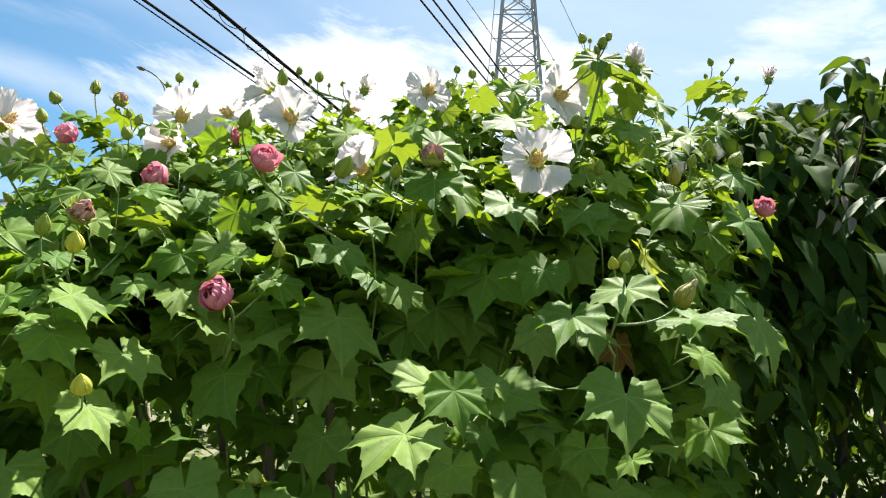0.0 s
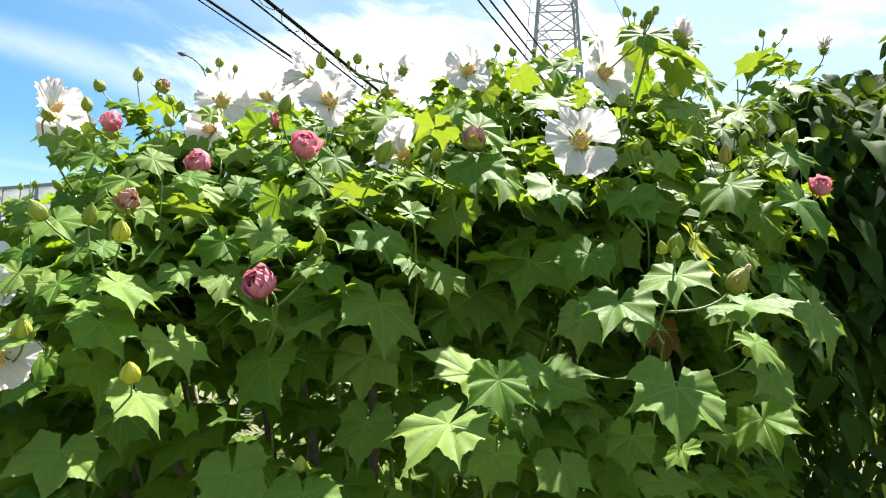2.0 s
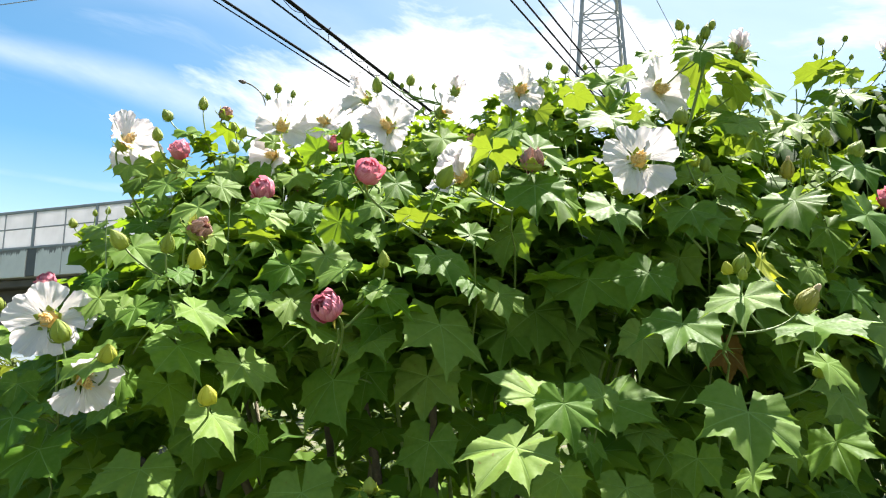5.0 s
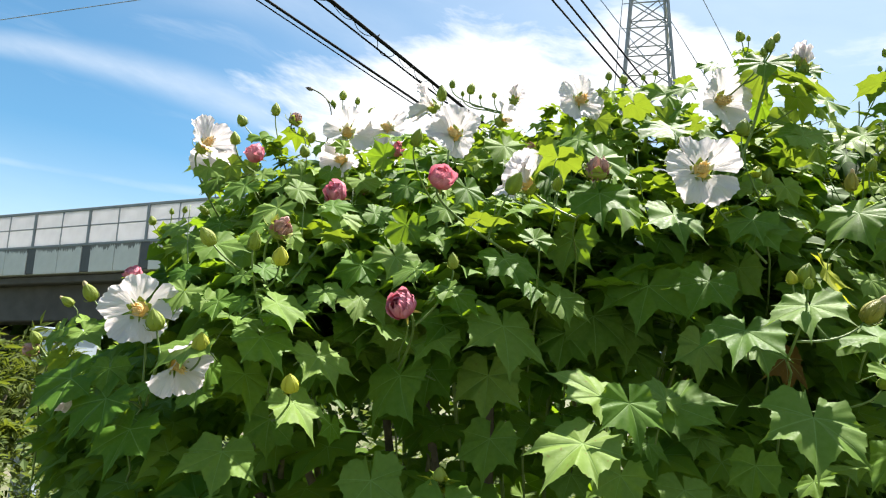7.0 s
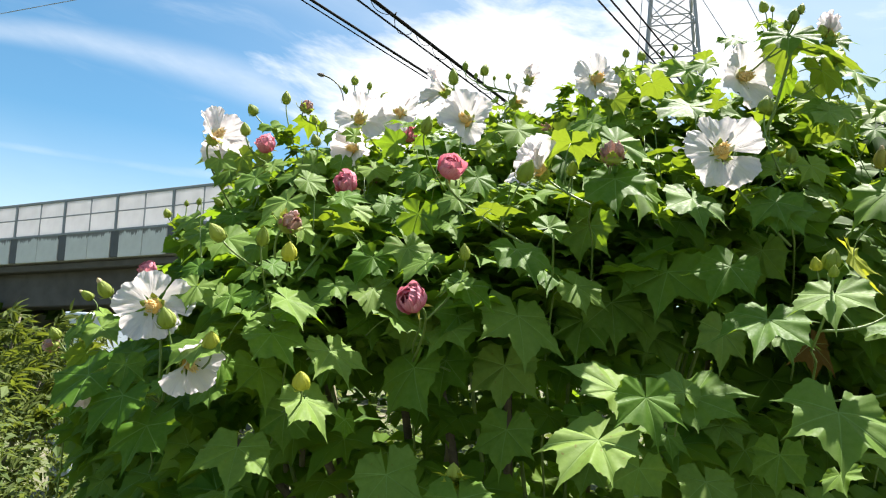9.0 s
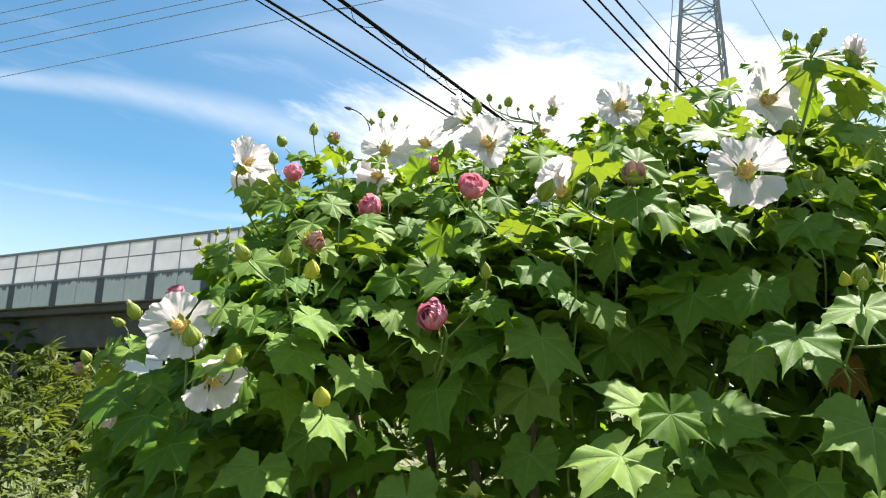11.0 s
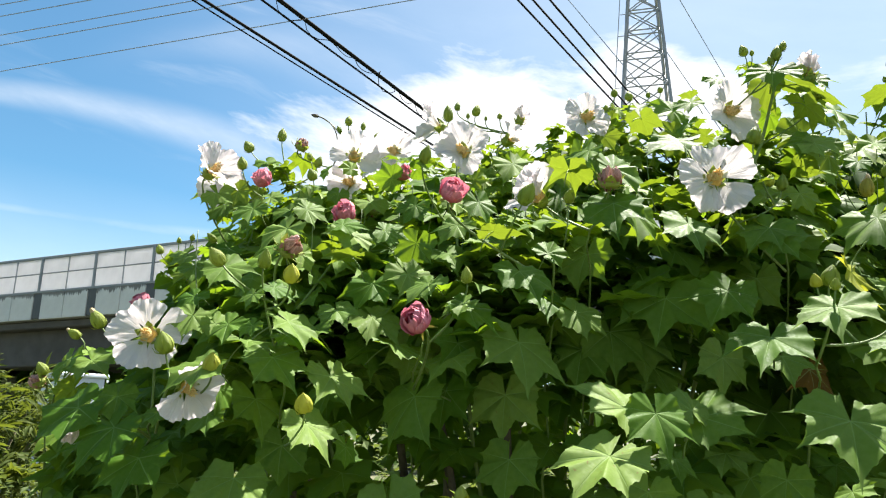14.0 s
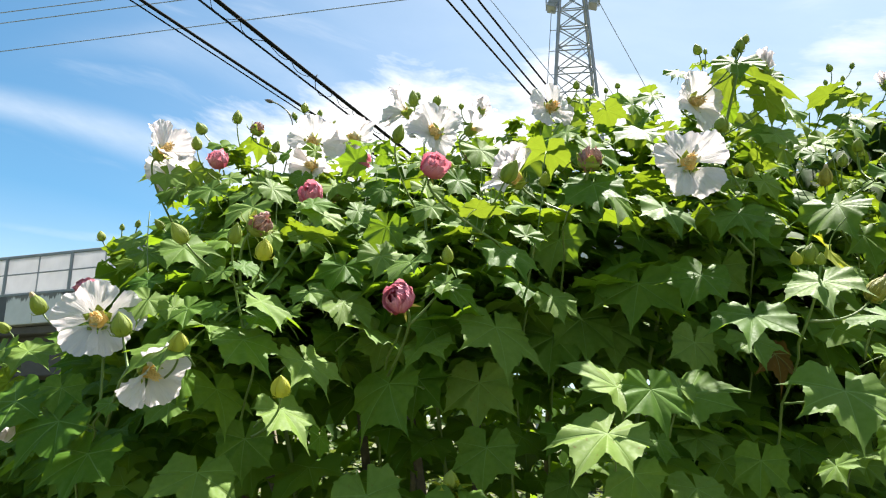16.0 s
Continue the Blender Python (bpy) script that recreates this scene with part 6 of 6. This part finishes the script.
# ---- the dark shrub beside it ----
def long_leaf(seed, length_ratio=0.42, steps=7):
    """A pointed leaflet, 1 long, folded along its rib and drooping."""
    r0 = random.Random(seed)
    droop, fold, twist = r0.uniform(0.15, 0.5), r0.uniform(0.2, 0.5), r0.uniform(-0.3, 0.3)

    def f(u, v):
        w = 0.5 * length_ratio * (math.sin(math.pi * min(1, v) ** 0.8) ** 0.85 + 0.01)
        return (w * u + twist * 0.2 * v * v, v, -droop * v * v + fold * w * abs(u) + 0.02 * math.sin(9 * v + 2 * u))

    return grid(4, steps, f)


def spray(r0, origin, way, size, leaflets, drop):
    """Poses of the leaflets along one drooping twig."""
    poses = []
    side = Vector(way).cross(Vector((0, 0, 1))).normalized()
    for k in range(leaflets):
        t = (k + 1) / leaflets
        p = origin + way * (t * size * 1.7) + Vector((0, 0, -drop * t * t * size))
        s = side * (1 if k % 2 else -1) if k < leaflets - 1 else way
        d = (s * 0.8 + way * 0.5 + Vector((r0.uniform(-0.3, 0.3), r0.uniform(-0.3, 0.3), r0.uniform(-1.1, -0.2)))).normalized()
        hint = Vector((r0.uniform(-0.4, 0.4), r0.uniform(-0.7, 0.1), 1))
        poses.append(leaf_pose(p, p + d * size * r0.uniform(0.8, 1.2), hint))
    return poses


def leafy_mass(owner, shapes, poses, mat, name, label):
    verts, faces, uvs, base = [], [], [], 0
    for k, m in enumerate(poses):
        v, f, u = shapes[k % len(shapes)]
        a = np.array(m)
        verts.append(np.array([tuple(p) for p in v]) @ a[:3, :3].T + a[:3, 3])
        faces += [tuple(i + base for i in q) for q in f]
        uvs += u
        base += len(v)
    part(name, mesh_of(name, np.concatenate(verts).tolist(), faces, mat, True, uvs), owner, None, label, "stuff")


def build_dark_shrub():
    r0 = random.Random(31)
    root = Vector((1.75, 2.15, -0.05))
    ob = thing("dark_shrub", root, "dense dark-green shrub with long drooping pointed leaves", "shrub")
    shapes = [long_leaf(s) for s in range(5)]
    shared = [mesh_of("leaf", v, f, DARK_LEAF, True, u) for v, f, u in shapes]
    for k in range(11):
        tip = Vector((r0.uniform(1.0, 2.2), r0.uniform(1.5, 2.4), r0.uniform(1.9, 2.6)))
        foot = root + Vector((r0.uniform(-0.75, 0.4), r0.uniform(-0.55, 0.3), 0))
        v, f = tube(bent(foot, foot.lerp(tip, 0.5) + Vector((r0.uniform(-0.2, 0.1), -0.1, 0.2)), tip, 12), 0.022 if k < 3 else 0.013, 0.005, 7)
        part("trunk" if k < 3 else "limb", mesh_of("limb", v, f, DARK_BARK), ob)

    def crest(x):
        return float(np.interp(x, (0.85, 1.0, 1.15, 1.3, 1.4, 1.6, 1.9, 2.5), (2.20, 2.26, 2.36, 2.50, 2.54, 2.60, 2.78, 2.93)))

    near, rest = [], []
    for k in range(1500):
        x = r0.uniform(0.85, 2.5)
        z = r0.uniform(0.75, 1) * crest(x) if k % 2 else r0.uniform(0.35, crest(x))
        y = 1.32 + 0.45 * max(0, z - 1.9) + r0.expovariate(2.6)
        if y > 2.7:
            continue
        way = Vector((r0.uniform(-1, 0.8), r0.uniform(-1, 0.2), r0.uniform(-0.5, 0.15))).normalized()
        low = z < 1.95
        poses = spray(r0, Vector((x, y, z)), way, r0.uniform(0.050, 0.085) if low else r0.uniform(0.075, 0.125), 6, 1.3)
        (near if y < 1.36 + 0.45 * (z - 1.9) + 0.10 and not low else rest).extend(poses)
    for k in range(420):
        x = r0.uniform(1.0, 1.9)
        p = Vector((x, r0.uniform(1.62, 2.0), r0.uniform(1.9, 2.36 + 0.22 * (x - 1.0))))
        way = Vector((r0.uniform(-1, 0.8), r0.uniform(-1, 0.2), r0.uniform(-0.4, 0.3))).normalized()
        rest.extend(spray(r0, p, way, r0.uniform(0.07, 0.11), 6, 1.3))
    # a loose screen of small leaves fills the foot
    for k in range(760):
        p = Vector((r0.uniform(0.95, 2.3), r0.uniform(1.55, 2.5), r0.uniform(0.5, 1.75)))
        way = Vector((r0.uniform(-1, 0.8), r0.uniform(-1, 0.2), r0.uniform(-0.4, 0.3))).normalized()
        rest.extend(spray(r0, p, way, r0.uniform(0.045, 0.075), 6, 1.2))
    broad = [long_leaf(20 + i, 0.50, 9) for i in range(3)]
    broad = [mesh_of("leaf", v, f, DARK_LEAF, True, u) for v, f, u in broad]
    for k in range(52):
        x = 1.18 + 0.019 * k + r0.uniform(-0.03, 0.03)
        z = crest(x) - (r0.uniform(0.0, 0.14) if k % 2 else r0.uniform(0.02, 0.60))
        p = Vector((x, 1.32 + 0.45 * (z - 1.9) + r0.uniform(-0.08, 0.10), z))
        way = Vector((r0.uniform(-0.6, 0.6), r0.uniform(-0.7, -0.2), r0.uniform(-1.6, -0.8))).normalized()
        part("leaf", broad[k % 3], ob, leaf_pose(p, p + way * r0.uniform(0.09, 0.14), (r0.uniform(-0.4, 0.4), -0.9, 0.6)))
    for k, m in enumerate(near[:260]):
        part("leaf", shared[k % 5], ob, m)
    leafy_mass(ob, shapes, near[260:] + rest, DARK_STUFF, "leaf_mass", "dense dark leaves, with shade put into their colour")
    # a dried spray hangs in front
    dried = [mesh_of("dried_leaf", v, f, DRIED, True, u) for v, f, u in shapes[:3]]
    for k in range(6):
        p = Vector((1.33 + r0.uniform(-0.03, 0.03), 1.30 + r0.uniform(-0.03, 0.03), 2.12 + r0.uniform(-0.02, 0.05)))
        way = Vector((r0.uniform(-0.5, 0.5), r0.uniform(-0.4, 0.1), -1.0)).normalized()
        part("dried_leaf", dried[k % 3], ob, leaf_pose(p, p + way * r0.uniform(0.03, 0.05), (r0.uniform(-0.5, 0.5), -1, 0.3)), "withered grey leaf")
    # narrow greyish leaves arch out of it on thin twigs
    narrow = [mesh_of("leaf", v, f, GREY_LEAF, True, u) for v, f, u in (long_leaf(30 + i, 0.15, 10) for i in range(3))]
    for k, (tip, size) in enumerate((((1.27, 1.24, 2.17), 0.13), ((1.30, 1.25, 2.09), 0.12), ((1.37, 1.26, 2.11), 0.10), ((1.25, 1.28, 2.25), 0.12), ((1.42, 1.28, 2.20), 0.09), ((1.33, 1.26, 2.31), 0.10))):
        tip = Vector(tip)
        base = tip + Vector((0.85, 0.25, 0.62 - 0.1 * (k % 3))).normalized() * size
        part("leaf", narrow[k % 3], ob, leaf_pose(base, tip, (-0.2, -0.6, 0.9)), "narrow grey-green leaf")
        v, f = tube(bent(base, base + Vector((0.06, 0.04, 0.02)), Vector((1.56, 1.52, 2.20)), 6), 0.002, 0.004, 5)
        part("twig", mesh_of("twig", v, f, DARK_BARK), ob)


build_dark_shrub()


# ---- olive shrub under the bridge ----
def build_olive_shrub():
    r0 = random.Random(41)
    root = Vector((-3.3, 4.6, ground_height(-3.3, 4.6) - 0.05))
    ob = thing("olive_shrub", root, "olive-green feathery shrub with narrow drooping leaflets", "shrub")
    shapes = [long_leaf(s, 0.22, 4) for s in range(4)]
    frond_meshes = []
    for s in range(4):
        verts, faces, uvs, base = [], [], [], 0
        r1 = random.Random(s)
        for m in spray(r1, Vector((0, 0, 0)), Vector((0, 1, 0.2)), 0.5, 13, 1.2):
            v, f, u = shapes[s]
            verts += [tuple(m @ Vector(p)) for p in v]
            faces += [tuple(i + base for i in q) for q in f]
            uvs += u
            base += len(v)
        frond_meshes.append(mesh_of("frond", verts, faces, OLIVE, True, uvs))
    for k in range(6):
        tip = root + Vector((r0.uniform(-1.1, 1.1), r0.uniform(-1.0, 0.6), r0.uniform(2.2, 2.9)))
        v, f = tube(bent(root, root.lerp(tip, 0.5) + Vector((0, 0, 0.4)), tip, 8), 0.035, 0.008, 6)
        part("branch", mesh_of("branch", v, f, BARK), ob)
    for k in range(299):
        a, b = r0.uniform(0, 2 * math.pi), math.acos(r0.uniform(-0.15, 1))
        n = Vector((math.sin(b) * math.cos(a), math.sin(b) * math.sin(a), math.cos(b)))
        n.y = -abs(n.y) if r0.random() < 0.75 else n.y
        centre = Vector((-3.2, 4.5, 0.35))
        p = centre + Vector((n.x * 1.9, n.y * 1.3, n.z * 1.48)) * r0.uniform(0.72, 1.0)
        way = (n + Vector((r0.uniform(-0.5, 0.5), r0.uniform(-0.5, 0.5), r0.uniform(-0.1, 0.5)))).normalized()
        size = r0.uniform(0.15, 0.25)
        part("frond", frond_meshes[k % 4], ob, leaf_pose(p, p + way * size, (0, -0.3, 1)))
    poses = []
    for k in range(1700):
        a, b = r0.uniform(0, 2 * math.pi), math.acos(r0.uniform(-0.3, 1))
        n = Vector((math.sin(b) * math.cos(a), math.sin(b) * math.sin(a), math.cos(b)))
        p = Vector((-3.2, 4.5, 0.35)) + Vector((n.x * 1.9, n.y * 1.3, n.z * 1.46)) * r0.uniform(0.7, 1.0)
        way = (n + Vector((r0.uniform(-0.6, 0.6), r0.uniform(-0.6, 0.6), r0.uniform(-0.3, 0.4)))).normalized()
        poses += spray(r0, p, way, r0.uniform(0.075, 0.115), 11, 1.2)
    leafy_mass(ob, shapes, poses, OLIVE_STUFF, "frond_mass", "mass of fronds with shade put into their colour")


build_olive_shrub()


# ---- weeds on the bank ----
def build_weeds():
    r0 = random.Random(51)
    verts, faces, base = [], [], 0
    for k in range(5200):
        x, y = r0.uniform(-3.4, 3.2), 1.9 + 4.2 * r0.random() ** 1.3
        z = ground_height(x, y)
        for j in range(3):
            a, h, w = r0.uniform(0, 6.28), r0.uniform(0.10, 0.42), r0.uniform(0.006, 0.016)
            lean = r0.uniform(0.1, 0.6) * h
            c, s = math.cos(a), math.sin(a)
            verts += [(x - w * s, y + w * c, z), (x + w * s, y - w * c, z), (x + lean * 0.4 * c + w * s, y + lean * 0.4 * s - w * c, z + h * 0.6), (x + lean * 0.4 * c - w * s, y + lean * 0.4 * s + w * c, z + h * 0.6), (x + lean * c, y + lean * s, z + h)]
            faces += [(base, base + 1, base + 2, base + 3), (base + 3, base + 2, base + 4)]
            base += 5
    # tall leafy stalks behind the shrubs
    for k in range(900):
        x = max(-2.6, min(3.6, r0.gauss(0.5, 1.5)))
        y = 2.45 + 0.25 * noise.noise((x * 1.7, 5, 0)) + abs(r0.gauss(0, 0.95)) + 0.10 * max(0.0, abs(x - 0.5) - 1.4) * r0.random()
        z = ground_height(x, y)
        top = r0.uniform(1.05, 1.56) if x < 1.0 else r0.uniform(0.7, 1.38)
        sway_x, sway_y = r0.uniform(-0.15, 0.15), r0.uniform(-0.15, 0.15)
        verts += [(x - 0.005, y, z), (x + 0.005, y, z), (x + sway_x, y + sway_y, top)]
        faces.append((base, base + 1, base + 2))
        base += 3
        for j in range(46):
            h = r0.random() ** 0.5
            a, n = r0.uniform(0, 6.28), r0.uniform(0.025, 0.070)
            p = Vector((x + sway_x * h, y + sway_y * h, z + (top - z) * h))
            way = Vector((math.cos(a), math.sin(a), r0.uniform(-0.5, 0.5))) * n
            wide = Vector((-math.sin(a), math.cos(a), r0.uniform(-0.6, 0.6))) * n * 0.22
            verts += [tuple(p), tuple(p + way * 0.45 + wide), tuple(p + way - Vector((0, 0, 0.2 * n))), tuple(p + way * 0.45 - wide)]
            faces += [(base, base + 1, base + 2), (base, base + 2, base + 3)]
            base += 4
    ob = new("weeds", mesh_of("weeds", verts, faces, WEED, False))
    tagged(ob, "rough green weeds and grass on the sloping ground", "grass", kind="stuff")


build_weeds()


# ---- shed beyond the shrubs ----
def build_shed():
    base = Vector((-8.35, 15.5, ground_height(-8.35, 15.5)))
    ob = thing("shed", base, "small pale sheet-metal shed below the bridge", "shed")
    m = Matrix.Translation(base) @ Matrix.Rotation(radians(-20), 4, "Z")
    part("wall", bevelled_box("wall", -0.3, -0.6, 0, 0.3, 0.6, 3.9, SHED_WALL, 0.02), ob, m)
    part("roof", bevelled_box("roof", -0.36, -0.68, 3.9, 0.36, 0.68, 4.0, SHED_WALL, 0.03), ob, m)
    part("door", bevelled_box("door", -0.25, -0.64, 0.02, 0.25, -0.6, 2.05, RAIL, 0.01), ob, m)


build_shed()


# ---- distant trees beyond the bridge, with an added unseen ring all round ----
def build_far_trees():
    r0 = random.Random(61)
    shapes = [long_leaf(s, 0.6, 3) for s in range(3)]
    verts, faces, uvs, base = [], [], [], 0
    for k in range(8200):
        # Every second leaf goes full circle: an unseen ring added to darken the horizon.
        a = radians(r0.uniform(-180, 180)) if k % 2 else radians(r0.uniform(-58, 75))
        d = r0.uniform(36, 46)
        top = 3.2 + 1.6 * noise.noise((a * 7, 0, 3)) + 0.8 * noise.noise((a * 25, 1, 3))
        p = Vector((d * math.sin(a), d * math.cos(a), r0.uniform(-2.0, top)))
        way = Vector((r0.uniform(-1, 1), r0.uniform(-1, 1), r0.uniform(-0.8, 0.6))).normalized()
        m = np.array(leaf_pose(p, p + way * r0.uniform(0.7, 1.3), (r0.uniform(-0.5, 0.5), -0.6, 1)))
        v, f, u = shapes[k % 3]
        verts.append(np.array(v) @ m[:3, :3].T + m[:3, 3])
        faces += [tuple(i + base for i in q) for q in f]
        uvs += u
        base += len(v)
    ob = new("far_trees", mesh_of("far_trees", np.concatenate(verts).tolist(), faces, DARK_STUFF, True, uvs))
    tagged(ob, "belt of dark green trees beyond the bridge, added unseen all round to darken the horizon", "trees", kind="stuff")


build_far_trees()
